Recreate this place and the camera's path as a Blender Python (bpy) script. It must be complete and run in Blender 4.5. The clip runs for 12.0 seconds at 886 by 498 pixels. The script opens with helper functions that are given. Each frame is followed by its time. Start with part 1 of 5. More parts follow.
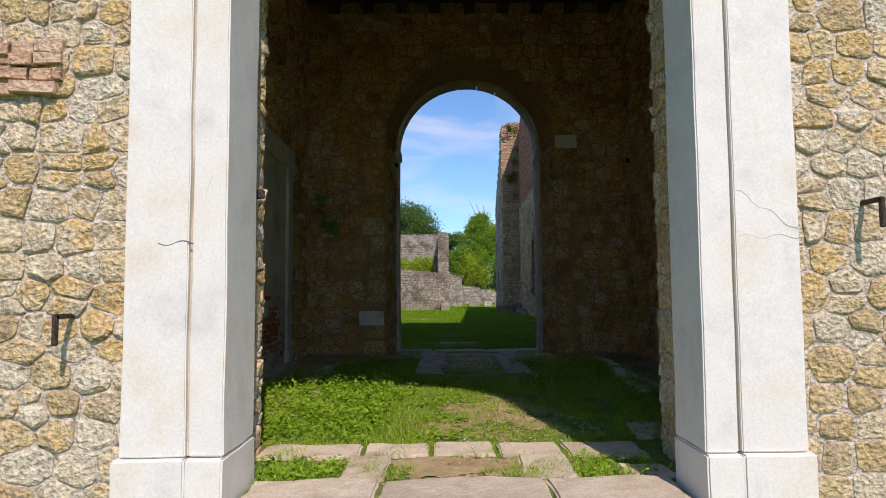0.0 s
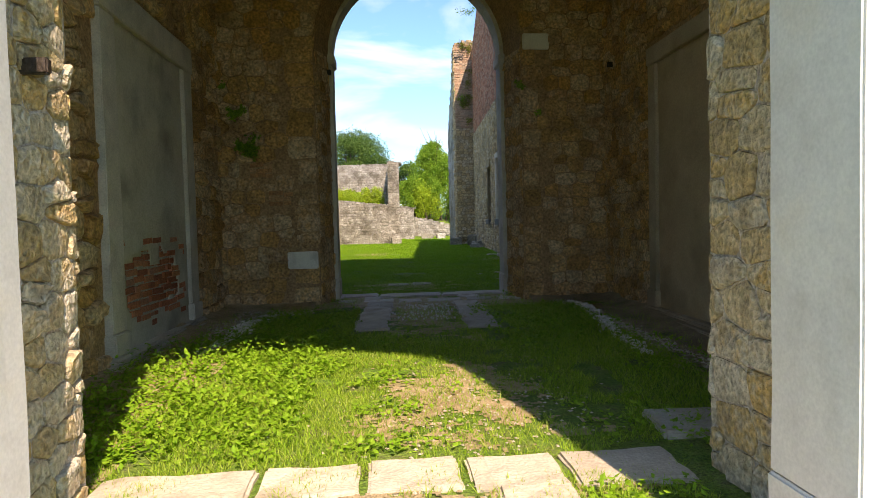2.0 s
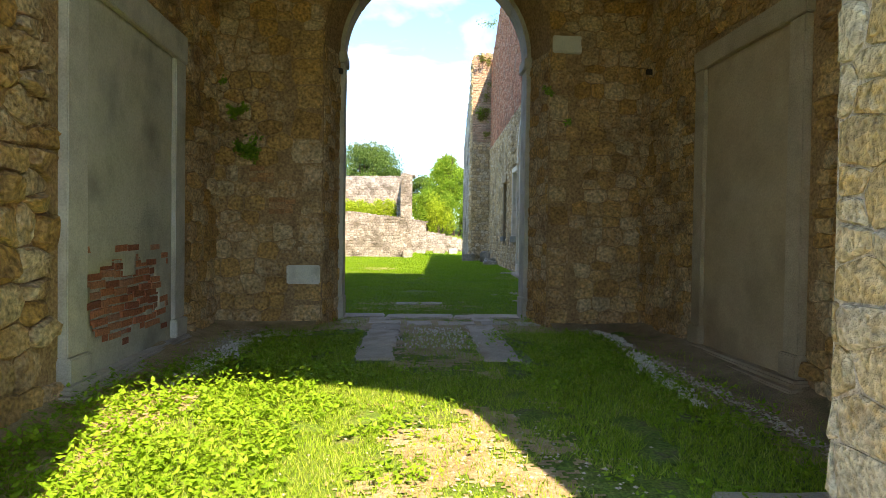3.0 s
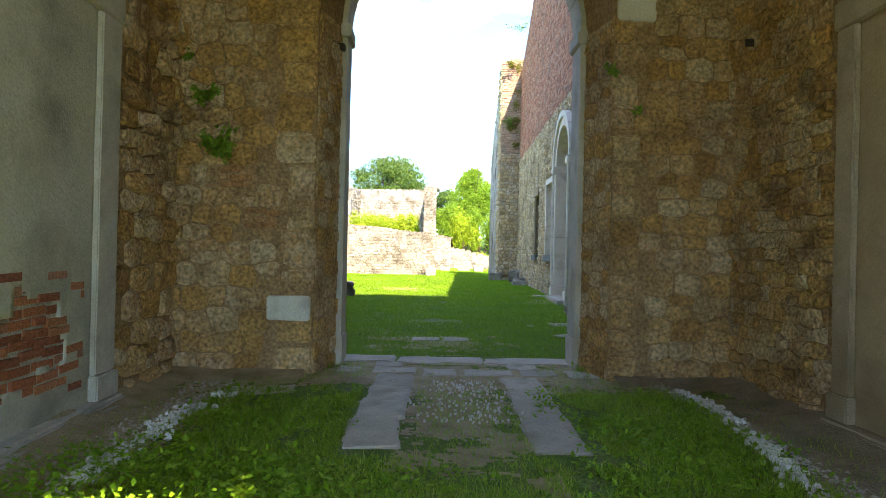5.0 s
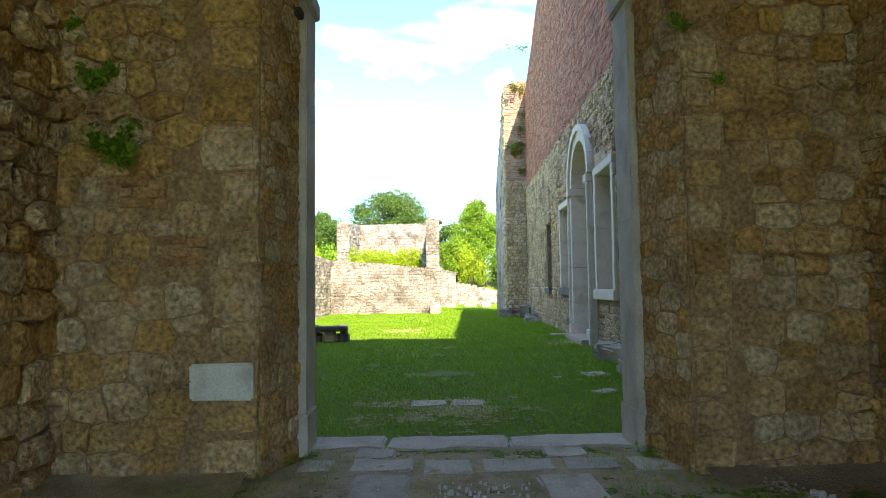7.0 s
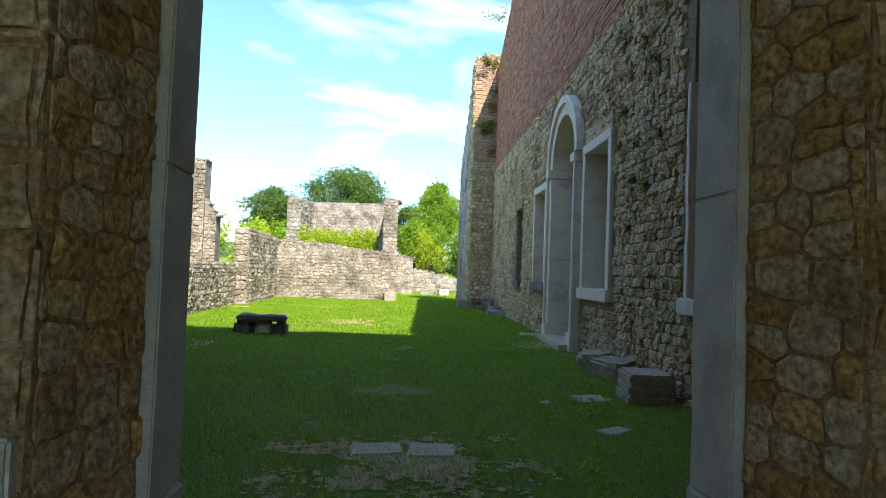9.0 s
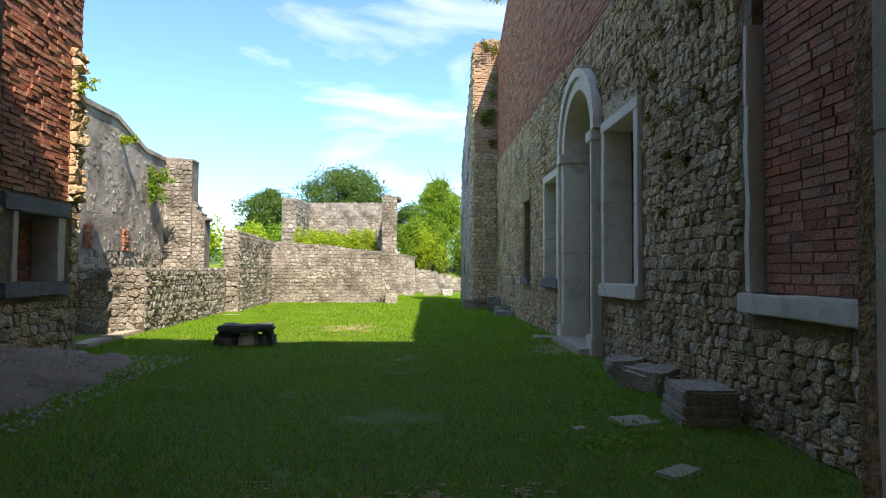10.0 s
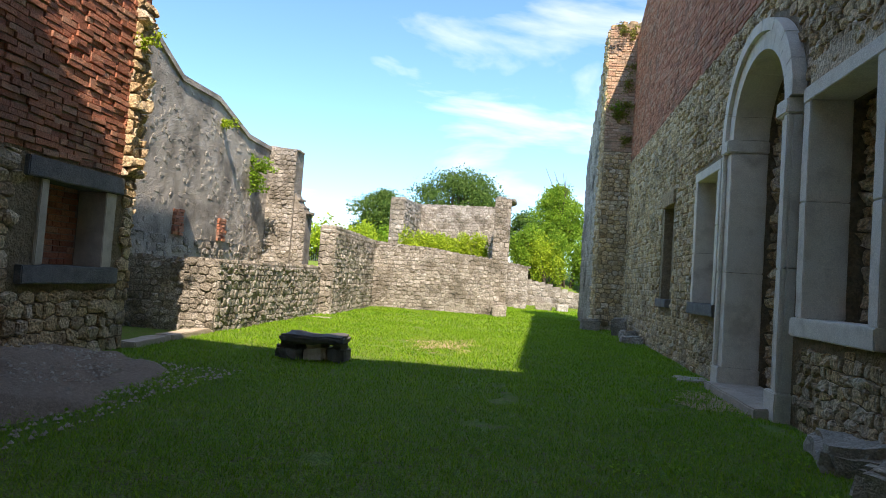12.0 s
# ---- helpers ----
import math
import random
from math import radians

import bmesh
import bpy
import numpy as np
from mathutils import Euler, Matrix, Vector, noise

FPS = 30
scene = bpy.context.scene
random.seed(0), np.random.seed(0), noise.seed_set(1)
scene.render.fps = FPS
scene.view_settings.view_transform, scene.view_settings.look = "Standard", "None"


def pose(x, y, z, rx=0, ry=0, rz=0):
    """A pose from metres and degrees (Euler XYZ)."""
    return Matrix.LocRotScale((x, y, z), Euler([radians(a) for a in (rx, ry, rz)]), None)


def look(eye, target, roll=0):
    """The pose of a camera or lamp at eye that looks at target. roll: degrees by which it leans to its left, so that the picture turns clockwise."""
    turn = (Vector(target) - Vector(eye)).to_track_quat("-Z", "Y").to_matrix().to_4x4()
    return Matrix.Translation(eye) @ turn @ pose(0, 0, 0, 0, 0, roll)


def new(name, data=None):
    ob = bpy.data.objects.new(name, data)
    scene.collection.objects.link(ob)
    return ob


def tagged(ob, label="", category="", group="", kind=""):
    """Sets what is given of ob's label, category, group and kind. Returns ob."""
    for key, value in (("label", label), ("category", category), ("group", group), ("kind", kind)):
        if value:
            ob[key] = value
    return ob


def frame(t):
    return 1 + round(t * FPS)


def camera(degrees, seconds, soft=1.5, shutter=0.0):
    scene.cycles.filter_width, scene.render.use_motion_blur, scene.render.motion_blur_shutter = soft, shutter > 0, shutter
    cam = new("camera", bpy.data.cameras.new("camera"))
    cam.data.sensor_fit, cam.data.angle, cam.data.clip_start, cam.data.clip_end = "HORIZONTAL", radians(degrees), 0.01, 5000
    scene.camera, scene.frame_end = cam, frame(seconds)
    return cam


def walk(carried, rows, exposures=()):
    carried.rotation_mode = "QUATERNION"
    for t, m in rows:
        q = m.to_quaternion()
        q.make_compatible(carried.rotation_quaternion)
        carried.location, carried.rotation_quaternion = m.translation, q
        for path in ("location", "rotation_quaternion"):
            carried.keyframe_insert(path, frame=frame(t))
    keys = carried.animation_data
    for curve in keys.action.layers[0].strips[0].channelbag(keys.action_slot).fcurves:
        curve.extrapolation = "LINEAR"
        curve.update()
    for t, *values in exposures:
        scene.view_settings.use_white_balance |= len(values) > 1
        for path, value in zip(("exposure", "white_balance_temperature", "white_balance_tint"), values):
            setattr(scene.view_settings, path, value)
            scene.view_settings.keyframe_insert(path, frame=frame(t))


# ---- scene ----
from mathutils.kdtree import KDTree

cam = camera(69.8, 12.0, soft=0.9)
SIZE = 1.1          # true metres to one unit of the plan below
PATH = [
    (0, (0.903, 4.304, 0.986), (0.922, 6.3, 1.121), -0.4),
    (0.5, (0.944, 4.712, 1.007), (1.077, 6.702, 1.152), -0.6),
    (1, (0.972, 5.147, 1.024), (1.093, 7.141, 1.107), 1.2),
    (1.5, (0.99, 5.534, 1.018), (1.169, 7.526, 1.039), 1.2),
    (2, (0.999, 5.942, 1.024), (1.164, 7.934, 0.941), -1.4),
    (2.5, (1.01, 6.334, 1.048), (1.167, 8.325, 0.934), -0.4),
    (3, (1.016, 6.695, 1.043), (1.147, 8.69, 1.006), 0.8),
    (3.2, (1.012, 6.867, 1.075), (1.085, 8.865, 1.019), 1.3),
    (4.8, (1.09, 8.275, 1.112), (1.151, 10.275, 1.121), 0.9),
    (5, (1.094, 8.459, 1.114), (1.147, 10.459, 1.124), 1.3),
    (5.5, (1.118, 8.912, 1.12), (1.172, 10.911, 1.112), 1.0),
    (6, (1.129, 9.342, 1.148), (1.137, 11.342, 1.18), 0.3),
    (6.5, (1.129, 9.79, 1.15), (1.173, 11.788, 1.243), -0.3),
    (6.7, (1.14, 9.967, 1.137), (1.172, 11.963, 1.263), -0.6),
    (8.3, (1.163, 11.343, 1.199), (1.267, 13.339, 1.261), -1.3),
    (8.5, (1.144, 11.547, 1.218), (1.252, 13.543, 1.277), -0.9),
    (9, (1.137, 12.118, 1.221), (1.312, 14.109, 1.296), 2.1),
    (9.5, (1.177, 12.724, 1.223), (1.327, 14.717, 1.299), 0.6),
    (10, (1.238, 13.323, 1.212), (1.406, 15.315, 1.285), 0.3),
    (10.5, (1.292, 13.899, 1.217), (1.407, 15.894, 1.298), 0.2),
    (11, (1.311, 14.455, 1.221), (1.414, 16.451, 1.29), 0.0),
    (11.5, (1.351, 14.975, 1.198), (1.342, 16.974, 1.273), 0.1),
    (12, (1.376, 15.59, 1.221), (1.182, 17.578, 1.31), 4.0),
]
EXPOSURES = [(0, 0.2, 7000, 23), (1.0, 0.4, 7200, 22), (1.5, 0.72, 7500, 21), (2.0, 1.15, 8000, 21), (2.5, 1.6, 8300, 21), (3.0, 1.95, 8300, 21), (5.0, 2.52, 7900, 18), (6.5, 2.4, 7900, 16), (8.5, 1.82, 7400, 13), (9.0, 1.62, 7300, 13), (9.5, 1.38, 7350, 15), (10.5, 1.2, 7500, 18), (12.0, 1.2, 7500, 18)]
walk(cam, [(t, look(Vector(eye) * SIZE, Vector(target) * SIZE, roll)) for t, eye, target, roll in PATH], EXPOSURES)

# ---------- light ----------
SUN = Vector((-0.25, 1.0, -1.2)).normalized()
world = bpy.data.worlds.new("sky")
scene.world = world
world.use_nodes = True
wn, wl = world.node_tree.nodes, world.node_tree.links
wn.clear()
w_out, w_bg, w_sky = wn.new("ShaderNodeOutputWorld"), wn.new("ShaderNodeBackground"), wn.new("ShaderNodeTexSky")
w_sky.sky_type = "NISHITA"
w_sky.sun_disc = False
w_sky.sun_elevation = math.asin(-SUN.z)
w_sky.sun_rotation = math.atan2(-SUN.x, -SUN.y)
w_sky.ozone_density = 3.0
w_sky.dust_density = 0.3
w_co, w_map = wn.new("ShaderNodeTexCoord"), wn.new("ShaderNodeMapping")
w_map.inputs["Scale"].default_value = (1.0, 0.8, 3.4)
w_map.inputs["Location"].default_value = (0.35, 0.1, 0.2)
w_noise, w_ramp, w_mix = wn.new("ShaderNodeTexNoise"), wn.new("ShaderNodeValToRGB"), wn.new("ShaderNodeMixRGB")
w_noise.inputs["Scale"].default_value = 3.1
w_noise.inputs["Detail"].default_value = 9.0
w_noise.inputs["Roughness"].default_value = 0.52
w_noise.inputs["Distortion"].default_value = 0.5
w_ramp.color_ramp.elements[0].position = 0.51
w_ramp.color_ramp.elements[1].position = 0.86
w_mix.inputs["Color2"].default_value = (5.6, 5.9, 6.3, 1)
wl.new(w_co.outputs["Generated"], w_map.inputs["Vector"])
wl.new(w_map.outputs["Vector"], w_noise.inputs["Vector"])
wl.new(w_noise.outputs["Fac"], w_ramp.inputs["Fac"])
wl.new(w_ramp.outputs["Color"], w_mix.inputs["Fac"])
w_deep = wn.new("ShaderNodeMixRGB")
w_deep.blend_type = "MULTIPLY"
w_deep.inputs["Fac"].default_value = 1.0
w_deep.inputs["Color2"].default_value = (0.60, 0.90, 1.10, 1)
wl.new(w_sky.outputs["Color"], w_deep.inputs["Color1"])
wl.new(w_deep.outputs["Color"], w_mix.inputs["Color1"])
wl.new(w_mix.outputs["Color"], w_bg.inputs["Color"])
wl.new(w_bg.outputs["Background"], w_out.inputs["Surface"])
w_bg.inputs["Strength"].default_value = 0.14
sun = new("sun", bpy.data.lights.new("sun", "SUN"))
sun.data.energy, sun.data.angle, sun.data.color = 3.6, radians(0.53), (1.0, 0.95, 0.86)
sun.matrix_world = look((0, 0, 30), Vector((0, 0, 30)) + SUN)

# ---------- materials ----------
def material(name, stops, scale=6.0, rough=0.85, bump=0.3, fine=60.0, per_piece=0.0, stain=None, stain_scale=1.2, stain_at=0.55, metal=0.0, leaf=0.0, speckle=1.0):
    """Base colour from noise through stops [(at, rgb)], shifted piece by piece; a second, larger noise lays a stain over it."""
    m = bpy.data.materials.new(name)
    m.use_nodes = True
    n, l = m.node_tree.nodes, m.node_tree.links
    p = n["Principled BSDF"]
    p.inputs["Roughness"].default_value = rough
    p.inputs["Metallic"].default_value = metal
    p.inputs["Specular IOR Level"].default_value = 0.12 if leaf else 0.3
    geo = n.new("ShaderNodeNewGeometry")
    tex = n.new("ShaderNodeTexNoise")
    tex.inputs["Scale"].default_value, tex.inputs["Detail"].default_value, tex.inputs["Roughness"].default_value = scale, 6.0, 0.65
    l.new(geo.outputs["Position"], tex.inputs["Vector"])
    value = tex.outputs["Fac"]
    if per_piece:
        info, add, wrap, mix = n.new("ShaderNodeObjectInfo"), n.new("ShaderNodeMath"), n.new("ShaderNodeMath"), n.new("ShaderNodeMixRGB")
        add.operation, wrap.operation = "ADD", "FRACT"
        l.new(info.outputs["Random"], add.inputs[0])
        l.new(geo.outputs["Random Per Island"], add.inputs[1])
        l.new(add.outputs[0], wrap.inputs[0])
        mix.inputs["Fac"].default_value = per_piece
        l.new(value, mix.inputs["Color1"])
        l.new(wrap.outputs[0], mix.inputs["Color2"])
        value = mix.outputs["Color"]
    ramp = n.new("ShaderNodeValToRGB")
    while len(ramp.color_ramp.elements) < len(stops):
        ramp.color_ramp.elements.new(0.5)
    for e, (at, rgb) in zip(ramp.color_ramp.elements, stops):
        e.position, e.color = at, (*rgb, 1)
    l.new(value, ramp.inputs["Fac"])
    colour = ramp.outputs["Color"]
    if stain:
        big, sr, mix = n.new("ShaderNodeTexNoise"), n.new("ShaderNodeValToRGB"), n.new("ShaderNodeMixRGB")
        big.inputs["Scale"].default_value, big.inputs["Detail"].default_value = stain_scale, 8.0
        l.new(geo.outputs["Position"], big.inputs["Vector"])
        sr.color_ramp.elements[0].position, sr.color_ramp.elements[1].position = stain_at, stain_at + 0.28
        l.new(big.outputs["Fac"], sr.inputs["Fac"])
        l.new(sr.outputs["Color"], mix.inputs["Fac"])
        l.new(colour, mix.inputs["Color1"])
        mix.inputs["Color2"].default_value = (*stain, 1)
        colour = mix.outputs["Color"]
    speck, spr, sm = n.new("ShaderNodeTexNoise"), n.new("ShaderNodeMapRange"), n.new("ShaderNodeMixRGB")
    speck.inputs["Scale"].default_value, speck.inputs["Detail"].default_value = fine, 5.0
    l.new(geo.outputs["Position"], speck.inputs["Vector"])
    spr.inputs["From Min"].default_value, spr.inputs["From Max"].default_value = 0.3, 0.7
    spr.inputs["To Min"].default_value, spr.inputs["To Max"].default_value = 1 - 0.28 * speckle, 1 + 0.18 * speckle
    l.new(speck.outputs["Fac"], spr.inputs["Value"])
    sm.blend_type = "MULTIPLY"
    sm.inputs["Fac"].default_value = 1.0
    l.new(colour, sm.inputs["Color1"])
    l.new(spr.outputs["Result"], sm.inputs["Color2"])
    l.new(sm.outputs["Color"], p.inputs["Base Color"])
    if leaf:
        thin, blend, out = n.new("ShaderNodeBsdfTranslucent"), n.new("ShaderNodeMixShader"), n["Material Output"]
        l.new(sm.outputs["Color"], thin.inputs["Color"])
        blend.inputs["Fac"].default_value = leaf
        l.new(p.outputs["BSDF"], blend.inputs[1])
        l.new(thin.outputs["BSDF"], blend.inputs[2])
        l.new(blend.outputs["Shader"], out.inputs["Surface"])
    if bump:
        b = n.new("ShaderNodeBump")
        b.inputs["Strength"].default_value, b.inputs["Distance"].default_value = bump, 0.032
        coarse, both = n.new("ShaderNodeTexNoise"), n.new("ShaderNodeMath")
        coarse.inputs["Scale"].default_value, coarse.inputs["Detail"].default_value = fine * 0.32, 4.0
        l.new(geo.outputs["Position"], coarse.inputs["Vector"])
        both.operation = "ADD"
        l.new(speck.outputs["Fac"], both.inputs[0])
        l.new(coarse.outputs["Fac"], both.inputs[1])
        l.new(both.outputs[0], b.inputs["Height"])
        l.new(b.outputs["Normal"], p.inputs["Normal"])
    return m


STONE_FACADE = material("facade limestone", [(0.12, (0.35, 0.274, 0.185)), (0.28, (0.577, 0.412, 0.202)), (0.42, (0.639, 0.519, 0.352)), (0.58, (0.659, 0.578, 0.449)), (0.70, (0.639, 0.421, 0.167)), (0.78, (0.597, 0.49, 0.343)), (0.90, (0.68, 0.608, 0.484)), (0.97, (0.567, 0.235, 0.106))], 11, per_piece=0.55, bump=1.0, fine=38, stain=(0.371, 0.274, 0.167), stain_scale=7, stain_at=0.52, speckle=1.7)
MORTAR_FACADE = material("facade lime mortar", [(0.3, (0.52, 0.43, 0.35)), (0.7, (0.68, 0.58, 0.48))], 12, bump=1.0, fine=40, speckle=1.5)
STONE_PASSAGE = material("passage rubble stone", [(0.12, (0.31, 0.164, 0.0647)), (0.3, (0.607, 0.329, 0.103)), (0.45, (0.66, 0.401, 0.172)), (0.6, (0.674, 0.486, 0.291)), (0.72, (0.539, 0.304, 0.129)), (0.82, (0.674, 0.474, 0.291)), (0.93, (0.674, 0.243, 0.0755))], 9, per_piece=0.58, bump=1.0, fine=30, stain=(0.284, 0.151, 0.0647), stain_scale=2.2, stain_at=0.48, speckle=1.9)
MORTAR_PASSAGE = material("passage earth mortar", [(0.3, (0.36, 0.20, 0.092)), (0.7, (0.53, 0.325, 0.16))], 9, bump=1.0, fine=34, stain=(0.227, 0.13, 0.066), speckle=1.5)
PALE_MORTAR = material("pale lime mortar", [(0.3, (0.42, 0.36, 0.28)), (0.7, (0.55, 0.49, 0.40))], 9, bump=0.6, fine=60)
STONE_COURT = material("court wall stone", [(0.1, (0.29, 0.205, 0.124)), (0.3, (0.557, 0.396, 0.221)), (0.5, (0.726, 0.536, 0.302)), (0.66, (0.702, 0.583, 0.421)), (0.8, (0.484, 0.35, 0.216)), (0.94, (0.629, 0.548, 0.421))], 8, per_piece=0.55, bump=1.0, fine=32, stain=(0.266, 0.198, 0.124), stain_scale=1.3, stain_at=0.5, speckle=2.0)
MORTAR_COURT = material("court wall mortar", [(0.3, (0.20, 0.152, 0.092)), (0.7, (0.36, 0.275, 0.17))], 9, bump=0.9, fine=40, stain=(0.184, 0.137, 0.0773))
STONE_RUIN = material("ruin grey stone", [(0.1, (0.15, 0.13, 0.105)), (0.25, (0.30, 0.265, 0.21)), (0.42, (0.42, 0.38, 0.32)), (0.58, (0.54, 0.50, 0.44)), (0.7, (0.34, 0.30, 0.25)), (0.82, (0.60, 0.56, 0.50)), (0.9, (0.26, 0.23, 0.19)), (0.97, (0.42, 0.26, 0.18))], 9, per_piece=0.5, bump=1.0, fine=34, stain=(0.15, 0.13, 0.10), stain_scale=1.6, stain_at=0.44, speckle=2.2)
MORTAR_RUIN = material("ruin mortar", [(0.3, (0.24, 0.215, 0.175)), (0.7, (0.40, 0.36, 0.30))], 9, bump=0.9, fine=40, stain=(0.13, 0.115, 0.085), stain_scale=1.6, stain_at=0.46, speckle=1.6)
BRICK = material("red brick", [(0.1, (0.22, 0.095, 0.06)), (0.35, (0.46, 0.175, 0.105)), (0.6, (0.56, 0.235, 0.14)), (0.8, (0.54, 0.30, 0.20)), (0.95, (0.30, 0.15, 0.11))], 10, per_piece=0.6, bump=0.6, fine=50, stain=(0.25, 0.17, 0.13), stain_scale=1.7, stain_at=0.52, speckle=1.3)
BRICK_ORANGE = material("orange red brick", [(0.15, (0.33, 0.10, 0.05)), (0.45, (0.52, 0.16, 0.07)), (0.7, (0.58, 0.22, 0.10)), (0.95, (0.36, 0.20, 0.15))], 10, per_piece=0.7, bump=0.6, fine=50, speckle=1.2)
BRICK_MORTAR = material("brick mortar", [(0.3, (0.286, 0.195, 0.156)), (0.7, (0.416, 0.299, 0.234))], 12, bump=0.5, fine=60)
MARBLE = material("white istrian stone", [(0.25, (0.60, 0.56, 0.51)), (0.45, (0.72, 0.69, 0.65)), (0.6, (0.78, 0.75, 0.70)), (0.8, (0.81, 0.79, 0.75))], 2.6, rough=0.6, bump=0.05, fine=70, stain=(0.66, 0.57, 0.46), stain_scale=2.6, stain_at=0.53, speckle=0.3)
FRAME_STONE = material("grey dressed stone", [(0.2, (0.42, 0.36, 0.28)), (0.6, (0.63, 0.55, 0.44)), (0.9, (0.72, 0.64, 0.53))], 4, rough=0.75, bump=0.12, fine=80, stain=(0.33, 0.27, 0.20), stain_scale=2.2, stain_at=0.54, speckle=0.6)
PALE_FRAME = material("pale weathered frame stone", [(0.2, (0.60, 0.53, 0.43)), (0.5, (0.77, 0.70, 0.59)), (0.85, (0.82, 0.77, 0.68))], 5, rough=0.75, bump=0.2, fine=70, stain=(0.375, 0.299, 0.219), stain_scale=2.6, stain_at=0.57, speckle=0.6)
SILL_STONE = material("dark weathered sill stone", [(0.3, (0.13, 0.13, 0.13)), (0.7, (0.24, 0.235, 0.225))], 6, bump=0.4, fine=70)
PLASTER = material("old grey plaster", [(0.25, (0.42, 0.37, 0.27)), (0.5, (0.56, 0.49, 0.36)), (0.75, (0.62, 0.55, 0.43))], 2.4, bump=0.3, fine=50, stain=(0.25, 0.21, 0.16), stain_scale=1.6, stain_at=0.5, speckle=0.4)
PLASTER_TAN = material("tan brown plaster", [(0.3, (0.42, 0.29, 0.165)), (0.7, (0.54, 0.39, 0.235))], 2, bump=0.3, fine=55, stain=(0.26, 0.17, 0.09), stain_scale=1.1, stain_at=0.5, speckle=0.4)
# Doorway frame stone with the east side's shade put into its brown colour.
FRAME_SHADED = material("stained frame stone browned for shade", [(0.2, (0.36, 0.26, 0.16)), (0.6, (0.54, 0.41, 0.27)), (0.9, (0.62, 0.49, 0.34))], 4, rough=0.8, bump=0.35, fine=70, stain=(0.28, 0.19, 0.11), stain_scale=2, stain_at=0.5, speckle=0.6)
BRICK_PALE = material("weathered pale brick", [(0.1, (0.34, 0.20, 0.13)), (0.35, (0.52, 0.32, 0.21)), (0.6, (0.60, 0.42, 0.29)), (0.85, (0.56, 0.33, 0.21))], 9, per_piece=0.6, bump=0.8, fine=40, stain=(0.30, 0.24, 0.17), stain_scale=2, stain_at=0.52, speckle=1.4)
RENDER_WALL = material("rough weathered render", [(0.25, (0.34, 0.305, 0.255)), (0.5, (0.48, 0.435, 0.37)), (0.75, (0.60, 0.55, 0.48))], 3.2, bump=0.7, fine=30, stain=(0.13, 0.115, 0.095), stain_scale=1.1, stain_at=0.46, speckle=1.4)
SLAB_STONE = material("worn paving stone", [(0.2, (0.368, 0.301, 0.229)), (0.6, (0.595, 0.502, 0.384)), (0.9, (0.708, 0.603, 0.458))], 5, bump=0.4, fine=60, per_piece=0.3, stain=(0.312, 0.239, 0.146), stain_scale=3, speckle=0.6)
CARVED_STONE = material("grey brown carved stone", [(0.2, (0.30, 0.25, 0.19)), (0.6, (0.48, 0.42, 0.33)), (0.9, (0.58, 0.52, 0.43))], 7, bump=0.7, fine=45, stain=(0.24, 0.20, 0.15), stain_scale=3, stain_at=0.5, speckle=1.2)
BLOCK_STONE = material("dark carved stone", [(0.3, (0.09, 0.085, 0.08)), (0.7, (0.19, 0.18, 0.165))], 6, bump=0.5, fine=60, stain=(0.07, 0.065, 0.06))
GRAVEL = material("pinkish gravel", [(0.3, (0.269, 0.19, 0.129)), (0.7, (0.484, 0.356, 0.248))], 30, bump=0.8, fine=120)
MOSS = material("olive wall moss", [(0.2, (0.15, 0.15, 0.04)), (0.6, (0.28, 0.28, 0.06)), (0.9, (0.40, 0.38, 0.10))], 5, rough=0.8, leaf=0.3, bump=0, per_piece=0.6)
DARK_EARTH = material("dark brown earth", [(0.25, (0.24, 0.17, 0.10)), (0.5, (0.40, 0.29, 0.17)), (0.75, (0.52, 0.39, 0.25))], 6, bump=0.8, fine=80, stain=(0.10, 0.12, 0.03), stain_scale=3, stain_at=0.5)
BRICK_OCHRE = material("dusty ochre brick", [(0.15, (0.36, 0.16, 0.07)), (0.5, (0.56, 0.27, 0.11)), (0.8, (0.62, 0.36, 0.18))], 9, per_piece=0.6, bump=0.9, fine=40, stain=(0.30, 0.18, 0.09), stain_scale=5, stain_at=0.5, speckle=1.4)
SOIL = material("lawn soil and moss", [(0.25, (0.09, 0.15, 0.02)), (0.42, (0.13, 0.23, 0.025)), (0.55, (0.19, 0.26, 0.045)), (0.68, (0.16, 0.14, 0.07)), (0.8, (0.30, 0.25, 0.15))], 6, bump=0.9, fine=60, speckle=1.6)
BARE_EARTH = material("worn bare earth", [(0.25, (0.291, 0.199, 0.0891)), (0.5, (0.495, 0.361, 0.198)), (0.75, (0.612, 0.46, 0.277))], 5, bump=0.8, fine=90, stain=(0.248, 0.237, 0.0594), stain_scale=4, stain_at=0.58)
GRASS = material("grass", [(0.15, (0.10, 0.245, 0.013)), (0.45, (0.18, 0.38, 0.018)), (0.7, (0.30, 0.47, 0.03)), (0.93, (0.52, 0.50, 0.15))], 0.9, rough=0.6, leaf=0.45, bump=0, per_piece=0.45)
GRASS_DRY = material("dry passage grass", [(0.1, (0.173, 0.326, 0.0235)), (0.45, (0.284, 0.46, 0.0353)), (0.7, (0.443, 0.556, 0.0823)), (0.92, (0.64, 0.581, 0.235))], 2.2, rough=0.6, leaf=0.45, bump=0, per_piece=0.55)
WEED = material("broad green leaves", [(0.1, (0.156, 0.314, 0.0181)), (0.5, (0.253, 0.446, 0.0301)), (0.9, (0.386, 0.555, 0.0604))], 3, rough=0.5, leaf=0.4, bump=0, per_piece=0.6)
